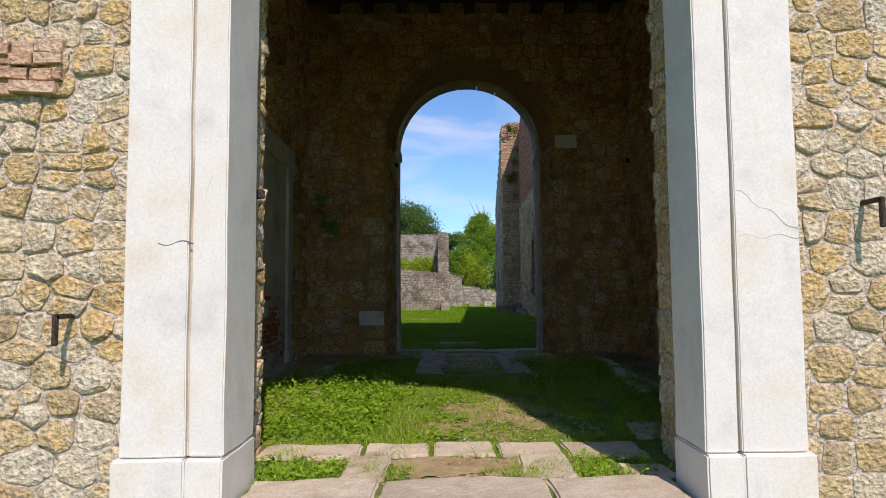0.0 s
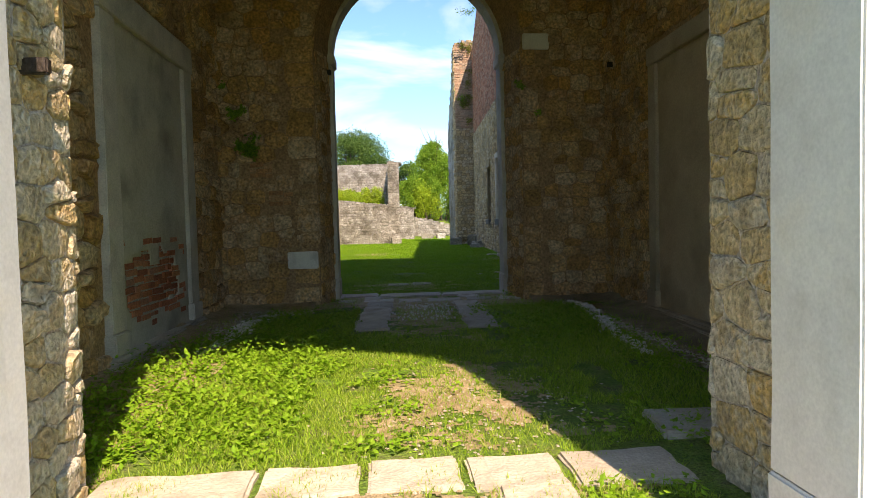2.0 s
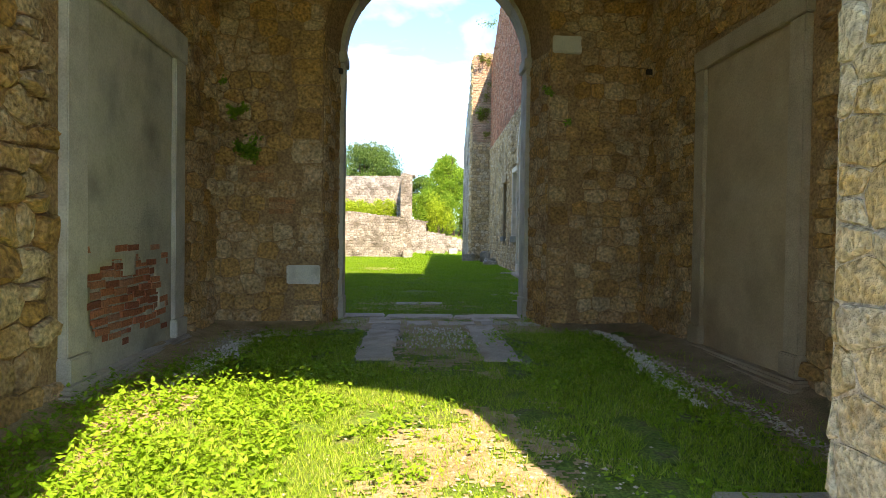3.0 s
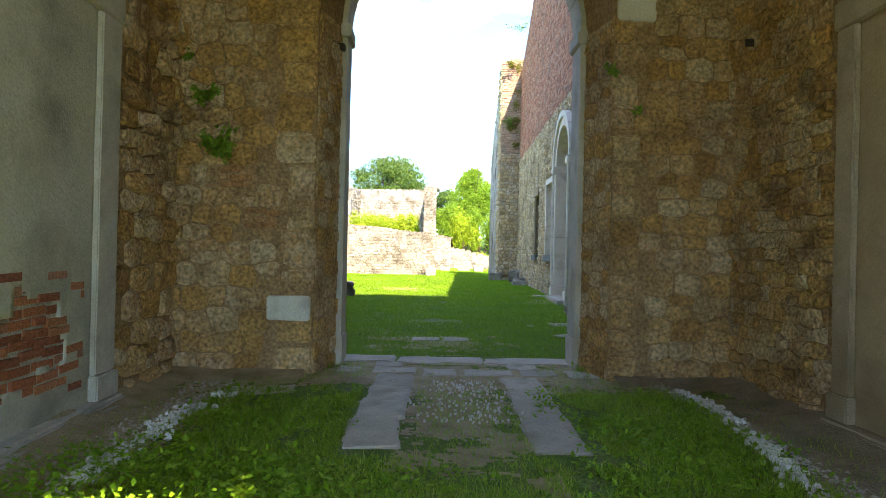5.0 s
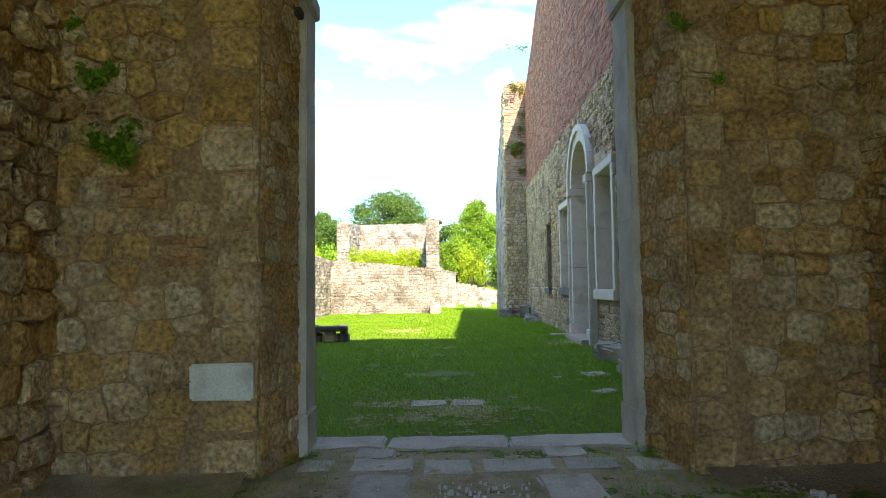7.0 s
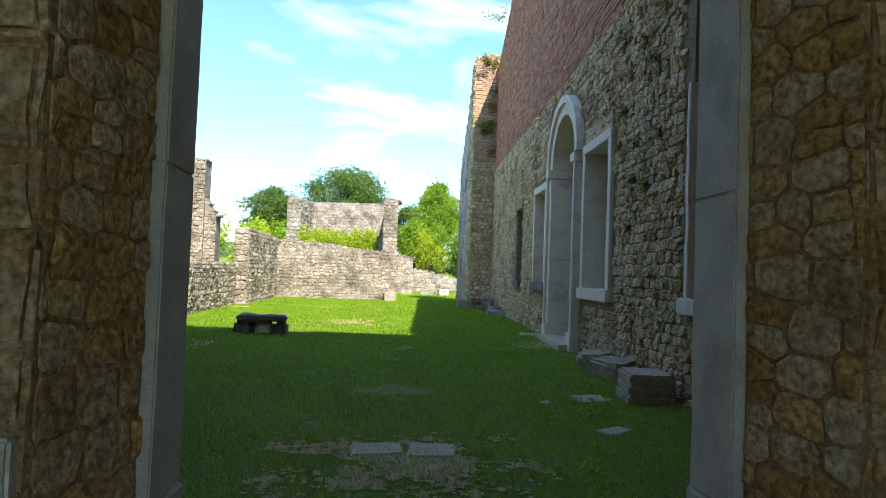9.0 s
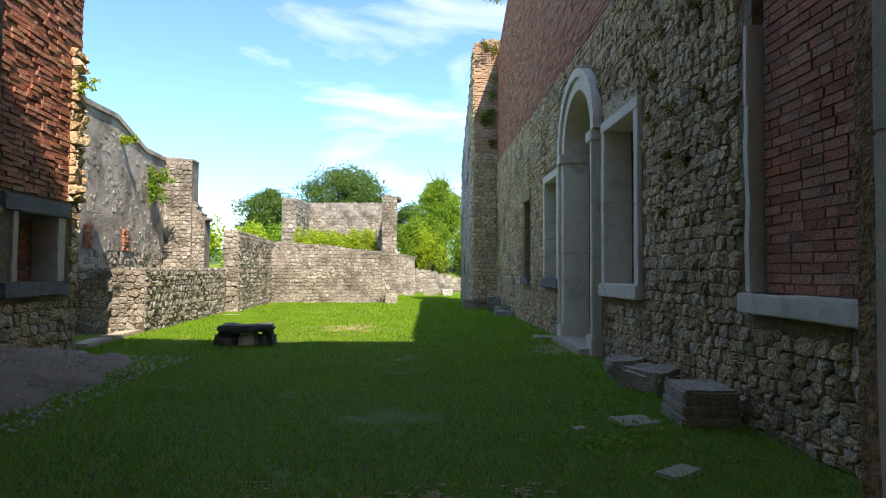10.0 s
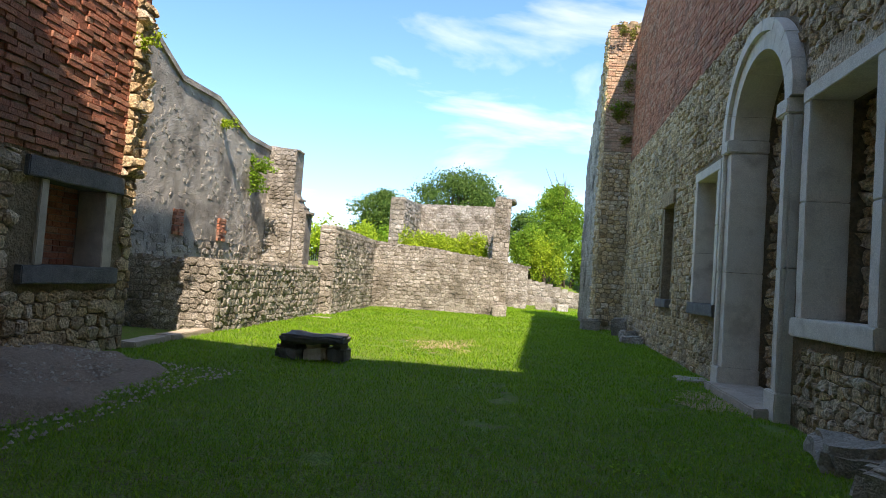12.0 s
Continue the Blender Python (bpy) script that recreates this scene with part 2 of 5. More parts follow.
LEAF_DARK = material("dark tree leaves", [(0.1, (0.05, 0.10, 0.024)), (0.5, (0.105, 0.19, 0.04)), (0.9, (0.20, 0.30, 0.07))], 2, rough=0.5, leaf=0.4, bump=0, per_piece=0.6)
LEAF_LIGHT = material("light green leaves", [(0.1, (0.10, 0.20, 0.02)), (0.5, (0.20, 0.36, 0.035)), (0.9, (0.36, 0.50, 0.06))], 2, rough=0.5, leaf=0.4, bump=0, per_piece=0.6)
LEAF_YELLOW = material("yellow-green leaves", [(0.1, (0.201, 0.316, 0.0287)), (0.5, (0.374, 0.517, 0.0431)), (0.9, (0.575, 0.661, 0.0719))], 2, rough=0.5, leaf=0.4, bump=0, per_piece=0.6)
BARK = material("bark", [(0.3, (0.08, 0.06, 0.045)), (0.7, (0.16, 0.13, 0.10))], 20, bump=0.6, fine=60)
IRON = material("rusty iron", [(0.3, (0.05, 0.04, 0.035)), (0.7, (0.10, 0.07, 0.05))], 20, rough=0.7, bump=0.4, metal=0.4)
TIMBER = material("old timber ceiling", [(0.3, (0.05, 0.035, 0.025)), (0.7, (0.11, 0.08, 0.055))], 8, bump=0.4, fine=50)
HILL = material("wooded hill", [(0.3, (0.03, 0.07, 0.02)), (0.7, (0.07, 0.13, 0.04))], 0.05, bump=0)

# ---------- mesh helpers ----------
def mesh_object(name, verts, faces, mat, parent=None, smooth=False):
    me = bpy.data.meshes.new(name)
    me.from_pydata(verts, [], faces)
    me.materials.append(mat)
    if smooth:
        me.shade_smooth()
    ob = new(name, me)
    if parent:
        ob.parent = parent
    return ob


def part(name, bm, mat, parent, label=""):
    me = bpy.data.meshes.new(name)
    bmesh.ops.recalc_face_normals(bm, faces=bm.faces)
    bm.to_mesh(me)
    bm.free()
    me.materials.append(mat)
    ob = new(name, me)
    ob.parent = parent
    if label:
        ob["label"] = label
    return ob


def thing(name, label, category, at=(0, 0, 0), rz=0, group="", kind=""):
    ob = new(name)
    ob.matrix_basis = pose(*at, 0, 0, rz)
    return tagged(ob, label, category, group, kind)


def block(bm, x0, x1, y0, y1, z0, z1, bevel=0.0, m=None, rough=0.0, cuts=0):
    """A bevelled, slightly uneven stone block added to bm. cuts: how often it is divided along its length, to let it wave."""
    t = bmesh.new()
    bmesh.ops.create_cube(t, size=1, matrix=Matrix.Translation(((x0 + x1) / 2, (y0 + y1) / 2, (z0 + z1) / 2)) @ Matrix.Diagonal((x1 - x0, y1 - y0, z1 - z0, 1)))
    if bevel:
        bmesh.ops.bevel(t, geom=t.edges[:], offset=bevel, segments=2, affect="EDGES")
    if cuts:
        for k, (lo, hi) in enumerate(((x0, x1), (y0, y1), (z0, z1))):
            n = max(1, min(cuts * 2, int((hi - lo) / 0.09)))
            normal = [0, 0, 0]
            normal[k] = 1
            for i in range(1, n):
                co = [0, 0, 0]
                co[k] = lo + (hi - lo) * i / n
                bmesh.ops.bisect_plane(t, geom=t.verts[:] + t.edges[:] + t.faces[:], plane_co=co, plane_no=normal)
    if rough:
        for v in t.verts:
            v.co += noise.noise_vector(v.co * 3.1) * rough + noise.noise_vector(v.co * 13.0) * rough * 0.6
    if m is not None:
        t.transform(m)
    made = [bm.verts.new(v.co) for v in t.verts]
    t.verts.index_update()
    for f in t.faces:
        bm.faces.new([made[v.index] for v in f.verts])
    t.free()


def lerp_profile(profile, u):
    if u <= profile[0][0]:
        return profile[0][1]
    for (a, za), (b, zb) in zip(profile, profile[1:]):
        if u <= b:
            return za + (zb - za) * (u - a) / max(b - a, 1e-6)
    return profile[-1][1]


def head_at(o, u):
    """Height of an opening's head at u. o = (u0, u1, z0, z_spring, rise)."""
    u0, u1, z0, zs, rise = o
    half = (u1 - u0) / 2
    k = (u - (u0 + u1) / 2) / half
    return zs + rise * math.sqrt(max(0.0, 1 - k * k))


def wall(name, m, u0, u1, thick, profile, openings, mat, bottom=-0.3):
    """A wall slab in local (u, depth, z), laid out by m, with openings cut through and a stepped or sloping top."""
    cuts = {u0, u1, *[u for u, _ in profile if u0 < u < u1]}
    for o in openings:
        n = 24 if o[4] else 1
        half = (o[1] - o[0]) / 2
        for i in range(n + 1):
            cuts.add((o[0] + o[1]) / 2 - half * math.cos(math.pi * i / n))
    cuts = sorted(c for c in cuts if u0 - 1e-9 <= c <= u1 + 1e-9)
    verts, faces = [], []
    for a, b in zip(cuts, cuts[1:]):
        if b - a < 1e-6:
            continue
        mid = (a + b) / 2
        spans = [((bottom, bottom), (lerp_profile(profile, a), lerp_profile(profile, b)))]
        for o in sorted((o for o in openings if o[0] < mid < o[1]), key=lambda o: o[2]):
            lo, hi = spans.pop()
            if o[2] > bottom:
                spans.append((lo, (o[2], o[2])))
            spans.append(((head_at(o, a), head_at(o, b)), hi))
        for (la, lb), (ha, hb) in spans:
            k = len(verts)
            verts += [(a, 0, la), (b, 0, lb), (b, thick, lb), (a, thick, la), (a, 0, ha), (b, 0, hb), (b, thick, hb), (a, thick, ha)]
            faces += [(k, k + 3, k + 2, k + 1), (k + 4, k + 5, k + 6, k + 7), (k, k + 1, k + 5, k + 4), (k + 2, k + 3, k + 7, k + 6), (k + 1, k + 2, k + 6, k + 5), (k + 3, k, k + 4, k + 7)]
    return tagged(mesh_object(name, [m @ Vector(v) for v in verts], faces, mat), kind="structure")


# ---------- layout ----------
OPEN_X0, OPEN_X1 = -0.16, 2.24          # carriage entrance between the white jambs
FRONT_Y, FRONT_BACK = 7.60, 8.68
BACK_Y, BACK_OUT = 14.10, 15.25
PASS_X0, PASS_X1 = -1.12, 3.85
CEIL_Z, GATE_TOP = 5.4, 10.75
R_TURN = math.degrees(math.atan2(-1, -0.045))
def right_x(y):
    return 4.13 + 0.045 * (y - 18.3)
def right_frame(y0):
    """Local u runs back from y0 towards the gate along the church wall."""
    return pose(right_x(y0), y0, 0, 0, 0, R_TURN)
RF_Y = 34.6
RF = right_frame(RF_Y)
def ru(y):
    return (RF_Y - y) * math.hypot(1, 0.045)

def ground_z(x, y):
    z = -0.1 if y < 9 else (-0.1 + 0.1 * (y - 9) / 3 if y < 12 else 0.0)
    z += max(0, min(1, (y - 22) / 16)) * 0.05
    if y > 44.5:
        k = min(1, (y - 44.5) / 6)
        z += 1.6 * k * k * (3 - 2 * k)
    return z


def ground_h(x, y):
    """Ground height with its small unevenness near the walk."""
    near = -12 < x < 12 and 0 < y < 60
    return ground_z(x, y) + (0.025 * noise.noise(Vector((x * 0.9, y * 0.9, 0))) if near else 0)


# ground: one sheet, fine near the walk and coarse to the horizon
def axis(lo, hi, step, far):
    mids = [lo + i * step for i in range(int(round((hi - lo) / step)) + 1)]
    out = []
    d, p = step, lo
    while p > -far:
        d *= 1.5
        p -= d
        out.append(p)
    left = out[::-1]
    d, p, right = step, hi, []
    while p < far:
        d *= 1.5
        p += d
        right.append(p)
    return left + mids + right
gx, gy = axis(-9, 9, 0.3, 3000), axis(2, 56, 0.3, 3000)
gv = []
for y in gy:
    for x in gx:
        gv.append((x, y, ground_h(x, y)))
gf = [(j * len(gx) + i, j * len(gx) + i + 1, (j + 1) * len(gx) + i + 1, (j + 1) * len(gx) + i) for j in range(len(gy) - 1) for i in range(len(gx) - 1)]
ground = tagged(mesh_object("ground", gv, gf, SOIL, smooth=True), kind="structure", label="grassy earth floor of passage and court")

# gate building
F = pose(0, FRONT_Y, 0)
wall_front = wall("wall_front", F, -7, 9, FRONT_BACK - FRONT_Y, [(-7, GATE_TOP), (9, GATE_TOP)], [(OPEN_X0 - 0.14, OPEN_X1 + 0.19, -0.3, 3.58, 1.02)], MORTAR_FACADE)
ARCH_FRONT = (0.10, 2.74, -0.3, 3.28, 1.32)
B = pose(0, BACK_Y, 0)
wall_back = wall("wall_back", B, -7, 9, BACK_OUT - BACK_Y, [(-7, 11.0), (-2.05, 11.2), (-1.6, 11.8), (-0.9, 11.7), (1.4, 11.0), (9, 10.9)], [ARCH_FRONT], MORTAR_PASSAGE)
L = pose(PASS_X0, FRONT_BACK, 0, 0, 0, 90)
wall_passage_west = wall("wall_passage_west", L, 0, BACK_Y - FRONT_BACK, 0.6, [(0, GATE_TOP), (9, GATE_TOP)], [], MORTAR_PASSAGE)
R = pose(PASS_X1, BACK_Y, 0, 0, 0, -90)
wall_passage_east = wall("wall_passage_east", R, 0, BACK_Y - FRONT_BACK, 0.6, [(0, GATE_TOP), (9, GATE_TOP)], [], MORTAR_PASSAGE)
cb = bmesh.new()
block(cb, PASS_X0, PASS_X1, FRONT_BACK, BACK_Y, CEIL_Z + 0.16, CEIL_Z + 0.3)
for i in range(9):
    x = PASS_X0 + 0.35 + i * 0.53
    block(cb, x, x + 0.16, FRONT_BACK, BACK_Y, CEIL_Z - 0.02, CEIL_Z + 0.157)
ceiling = tagged(part("ceiling", cb, TIMBER, None), kind="structure")
cb = bmesh.new()
block(cb, -7.0, 9.0, FRONT_Y + 0.01, BACK_Y + 0.1, GATE_TOP - 0.3, GATE_TOP - 0.05)
roof = tagged(part("roof_gate", cb, BRICK, None), kind="structure")

# church wall on the east side of the court
W_OPEN = {
    "bricked": (ru(18.1), ru(16.6), 1.06, 4.85, 0),
    "near": (ru(22.0), ru(20.78), 1.07, 3.2, 0),
    "door": (ru(24.3), ru(22.58), -0.3, 3.32, 0.86),
    "far": (ru(26.2), ru(25.1), 1.1, 3.05, 0),
    "small": (ru(29.0), ru(28.2), 1.1, 2.95, 0),
}
BRICK_Z = 4.9
EAST_TOP = [(0, 8.6), (0.5, 8.75), (1.5, 9.1), (2.9, 9.65), (3.6, 10.0), (5.0, 10.6), (10, 10.7), (19.4, 11.4)]
wall_east = wall("wall_east", RF, 0, ru(BACK_OUT + 0.02), 0.6, EAST_TOP, [(a - 0.03, b + 0.03, c - 0.02 if c > 0 else c, d + 0.02, e + 0.03 if e else 0) for a, b, c, d, e in W_OPEN.values()], MORTAR_COURT)
cb = bmesh.new()
block(cb, 0.0, ru(BACK_OUT + 0.02), 0.5, 0.9, -0.3, 6.0, m=RF)
wall_east_fill = tagged(part("wall_infill", cb, MORTAR_COURT, None), kind="structure")
# return wall at the far end of the church
T = pose(4.05, 34.3, 0)
TOWER_TOP = [(0, 8.85), (0.3, 9.0), (1.5, 9.1)]
wall_tower = wall("wall_buttress", T, 0, 1.5, 0.7, TOWER_TOP, [], MORTAR_COURT)
N_END = pose(4.06, 38.2, 0, 0, 0, -90)
END_TOP = [(0, 5.3), (0.5, 5.9), (1.6, 7.0), (3.2, 8.6)]
wall_end = wall("wall_north_end", N_END, 0, 3.19, 0.8, END_TOP, [], RENDER_WALL)

# west side of the court
LW_X = -3.6
LWm = pose(LW_X, BACK_OUT, 0, 0, 0, 90)
LW_OPEN = (22.0 - BACK_OUT, 23.0 - BACK_OUT, 1.05, 1.98, 0)
wall_west = wall("wall_west", LWm, 0, 23.62 - BACK_OUT, 0.9, [(0, 9.5), (9, 9.5)], [(LW_OPEN[0] - 0.03, LW_OPEN[1] + 0.03, LW_OPEN[2] - 0.02, LW_OPEN[3] + 0.02, 0)], MORTAR_COURT)
cb = bmesh.new()
block(cb, 22.0 - BACK_OUT - 0.3, 23.0 - BACK_OUT + 0.3, 0.35, 0.6, 0.8, 2.2, m=LWm)
tagged(part("wall_infill", cb, BRICK_MORTAR, None), kind="structure")
RNm = pose(-6.0, 20.0, 0, 0, 0, 90)
wall_render = wall("wall_rendered", RNm, 0, 14.4, 0.6, [(0, 8.6), (6.5, 6.4), (7.1, 6.05), (8.9, 5.25), (10.7, 5.3), (12.7, 4.8), (14.4, 4.8)], [], RENDER_WALL)
cb = bmesh.new()
prof = [(0, 8.6), (6.5, 6.4), (7.1, 6.05), (8.9, 5.25), (10.7, 5.3), (12.7, 4.8), (14.4, 4.8)]
for (a, za), (b, zb) in zip(prof, prof[1:]):
    vs = [cb.verts.new(RNm @ Vector((u, y, z + h))) for u, z in ((a, za), (b, zb)) for y, h in ((-0.05, -0.07), (0.65, -0.07), (0.65, 0.06), (-0.05, 0.06))]
    for f in ((0, 1, 2, 3), (7, 6, 5, 4), (0, 4, 5, 1), (1, 5, 6, 2), (2, 6, 7, 3), (3, 7, 4, 0)):
        cb.faces.new([vs[i] for i in f])
tagged(part("trim_coping", cb, RENDER_WALL, None), kind="structure")
PRm = pose(-6.1, 34.4, 0)
wall_pier = wall("wall_pier", PRm, 0, 0.95, 0.7, [(0, 4.85), (0.95, 4.8)], [], MORTAR_RUIN)
PSm = pose(-5.15, 34.5, 0)
wall_pier_low = wall("wall_pier_low", PSm, 0, 0.4, 0.6, [(0, 3.5), (0.15, 3.2), (0.4, 2.9)], [], MORTAR_RUIN)
# low walls
LAm = pose(-3.45, 26.0, 0, 0, 0, 90)
wall_low = wall("wall_low", LAm, 0, 6.1, 0.6, [(0, 1.22), (6.1, 1.25)], [], MORTAR_RUIN)
LBm = pose(-6.0, 26.05, 0)
wall_low_cross = wall("wall_low_cross", LBm, 0, 1.95, 0.55, [(0, 1.25), (1.95, 1.2)], [], MORTAR_RUIN)
LCm = pose(-3.12, 32.1, 0, 0, 0, 90)
wall_stub = wall("wall_stub", LCm, 0, 5.3, 0.42, [(0, 2.35), (0.4, 2.36), (5.3, 2.3)], [], MORTAR_RUIN)
CRm = pose(-3.3, 37.3, 0)
CROSS_TOP = [(0, 2.3), (1.0, 2.24), (2.1, 2.17), (3.2, 2.04), (4.25, 1.95)]
wall_cross = wall("wall_cross", CRm, 0, 4.25, 0.6, CROSS_TOP, [], MORTAR_RUIN)
RPm = pose(0.95, 37.28, 0)
wall_room_pier = wall("wall_room_pier", RPm, 0, 0.56, 1.4, [(0, 4.02), (0.2, 4.1), (0.56, 4.0)], [], MORTAR_RUIN)
RBm = pose(1.0, 47.0, 0, 0, 0, -90)
wall_room_east = wall("wall_room_east", RBm, 0, 8.32, 0.5, [(0, 4.9), (8.32, 4.1)], [], MORTAR_RUIN)
RCm = pose(-3.6, 47.0, 0)
wall_room_back = wall("wall_room_back", RCm, 0, 5.1, 0.6, [(0, 4.75), (5.1, 4.85)], [], MORTAR_RUIN)
RDm = pose(-2.95, 42.0, 0, 0, 0, 90)
wall_room_west = wall("wall_room_west", RDm, 0, 5.0, 0.6, [(0, 4.4), (5.0, 4.7)], [], MORTAR_RUIN)
REm = pose(1.5, 45.0, 0)
wall_low_north = wall("wall_low_north", REm, 0, 1.0, 0.5, [(0, 2.1), (1.0, 1.95)], [], MORTAR_RUIN)
RGm = pose(2.5, 45.6, 0)
wall_low_shade = wall("wall_low_shade", RGm, 0, 3.2, 0.5, [(0, 1.35), (1, 1.2), (2, 0.9), (3.2, 0.8)], [], MORTAR_RUIN)

# ---------- pieces: stones and bricks ----------
rng = random.Random(7)
def stone_template(seed, n=9):
    """An irregular roughly dressed stone in the unit cell: outline in x and z, standing out towards -y."""
    r = random.Random(seed)
    ring = []
    off = r.uniform(0, 6.28)
    for i in range(n):
        a = off + 2 * math.pi * i / n + r.uniform(-0.2, 0.2)
        c, s = math.cos(a), math.sin(a)
        k = (abs(c) ** 6 + abs(s) ** 6) ** (-1 / 6) * r.uniform(0.84, 1.06)
        ring.append((0.5 * c * k, 0.5 * s * k))
    tilt_x, tilt_z = r.uniform(-0.5, 0.5), r.uniform(-0.5, 0.5)
    vs = [(x, 0.6, z) for x, z in ring]
    vs += [(x, -r.uniform(0.35, 0.7) + (x * tilt_x + z * tilt_z) * 0.5, z) for x, z in ring]
    for x, z in ring:
        k = r.uniform(0.72, 0.93)
        vs.append((x * k, -r.uniform(0.75, 1.1) + x * tilt_x + z * tilt_z, z * k))
    cx, cz = r.uniform(-0.15, 0.15), r.uniform(-0.15, 0.15)
    vs.append((cx, -r.uniform(0.85, 1.2), cz))
    fs = []
    for k in (0, n):
        fs += [(k + i, k + (i + 1) % n, k + n + (i + 1) % n, k + n + i) for i in range(n)]
    fs += [(2 * n + i, 2 * n + (i + 1) % n, 3 * n) for i in range(n)]
    return vs, fs


STONES = [stone_template(100 + i) for i in range(18)]
STONE_NP = [(np.array(v), f) for v, f in STONES]
BRICK_T = ([(-0.5, 0.6, -0.5), (0.5, 0.6, -0.5), (0.5, 0.6, 0.5), (-0.5, 0.6, 0.5), (-0.5, -0.8, -0.5), (0.5, -0.8, -0.5), (0.5, -0.8, 0.5), (-0.5, -0.8, 0.5), (-0.485, -1, -0.45), (0.485, -1, -0.45), (0.485, -1, 0.45), (-0.485, -1, 0.45)],
           [(0, 1, 5, 4), (1, 2, 6, 5), (2, 3, 7, 6), (3, 0, 4, 7), (4, 5, 9, 8), (5, 6, 10, 9), (6, 7, 11, 10), (7, 4, 8, 11), (8, 9, 10, 11)])
BRICK_NP = [(np.array(BRICK_T[0]), BRICK_T[1])]
SHARED = {}
def shared_mesh(kind, i, mat):
    key = (kind, i, mat.name)
    if key not in SHARED:
        v, f = (STONES[i] if kind == "stone" else BRICK_T)
        me = bpy.data.meshes.new(kind)
        me.from_pydata(v, [], f)
        me.materials.append(mat)
        SHARED[key] = me
    return SHARED[key]


def lay(parent, cells, kind, mat, single=None, limit=300):
    """cells: world matrices with their (u, z). Those inside single become objects of their own, the rest one joined mesh."""
    verts, faces, base, count = [], [], 0, 0
    bank = STONE_NP if kind == "stone" else BRICK_NP
    for mat4, u, z in cells:
        i = rng.randrange(len(bank))
        if single and count < limit and single(u, z):
            ob = new(kind, shared_mesh(kind, i, mat))
            ob.parent = parent
            ob.matrix_basis = mat4
            count += 1
            continue
        v, f = bank[i]
        a = np.array(mat4)
        verts.append(v @ a[:3, :3].T + a[:3, 3])
        faces += [tuple(k + base for k in face) for face in f]
        base += len(v)
    if faces:
        ob = mesh_object("stonework" if kind == "stone" else "brickwork", np.concatenate(verts).tolist(), faces, mat, parent)
        tagged(ob, kind="stuff")


def clip(poly, nx, nz, c):
    """The part of a convex polygon where nx * x + nz * z <= c."""
    out = []
    for k, (x, z) in enumerate(poly):
        px, pz = poly[k - 1]
        d, e = nx * x + nz * z - c, nx * px + nz * pz - c
        if (d > 0) != (e > 0):
            f = e / (e - d)
            out.append((px + (x - px) * f, pz + (z - pz) * f))
        if d <= 0:
            out.append((x, z))
    return out


def stone_cells(u0, u1, z0, z1, size, aspect):
    """Outlines of irregular stones, large among small, that fill the face."""
    pts, z = [], z0
    while z < z1 + size:
        h = size * rng.uniform(0.7, 1.35)
        u = u0 / aspect - size * rng.uniform(0.2, 1.2)
        while u < u1 / aspect + size:
            k = rng.random()
            if k < 0.16 and h > size:
                pts += [(u + rng.uniform(-0.1, 0.1) * size, z + h * q, 0.0) for q in (0.26, 0.76)]
            else:
                pts.append((u, z + h * rng.uniform(0.4, 0.6), (h * 0.42) ** 2 * rng.uniform(0.2, 1.0)))
            u += size * rng.uniform(0.6, 1.4)
        z += h
    tree_ = KDTree(len(pts))
    for i, (x, z, _) in enumerate(pts):
        tree_.insert((x, z, 0), i)
    tree_.balance()
    for i, (x, z, w) in enumerate(pts):
        r = 1.9 * size
        a, b, c, d = max(x - r, u0 / aspect), min(x + r, u1 / aspect), max(z - r, z0), min(z + r, z1)
        if a >= b or c >= d:
            continue
        poly = [(a, c), (b, c), (b, d), (a, d)]
        for co, j, dist in tree_.find_n((x, z, 0), 18):
            if j != i:
                qx, qz, v = pts[j]
                poly = clip(poly, 2 * (qx - x), 2 * (qz - z), qx * qx + qz * qz - x * x - z * z + w - v)
                if len(poly) < 3:
                    break
        if len(poly) >= 3:
            yield [(p * aspect, q) for p, q in poly]


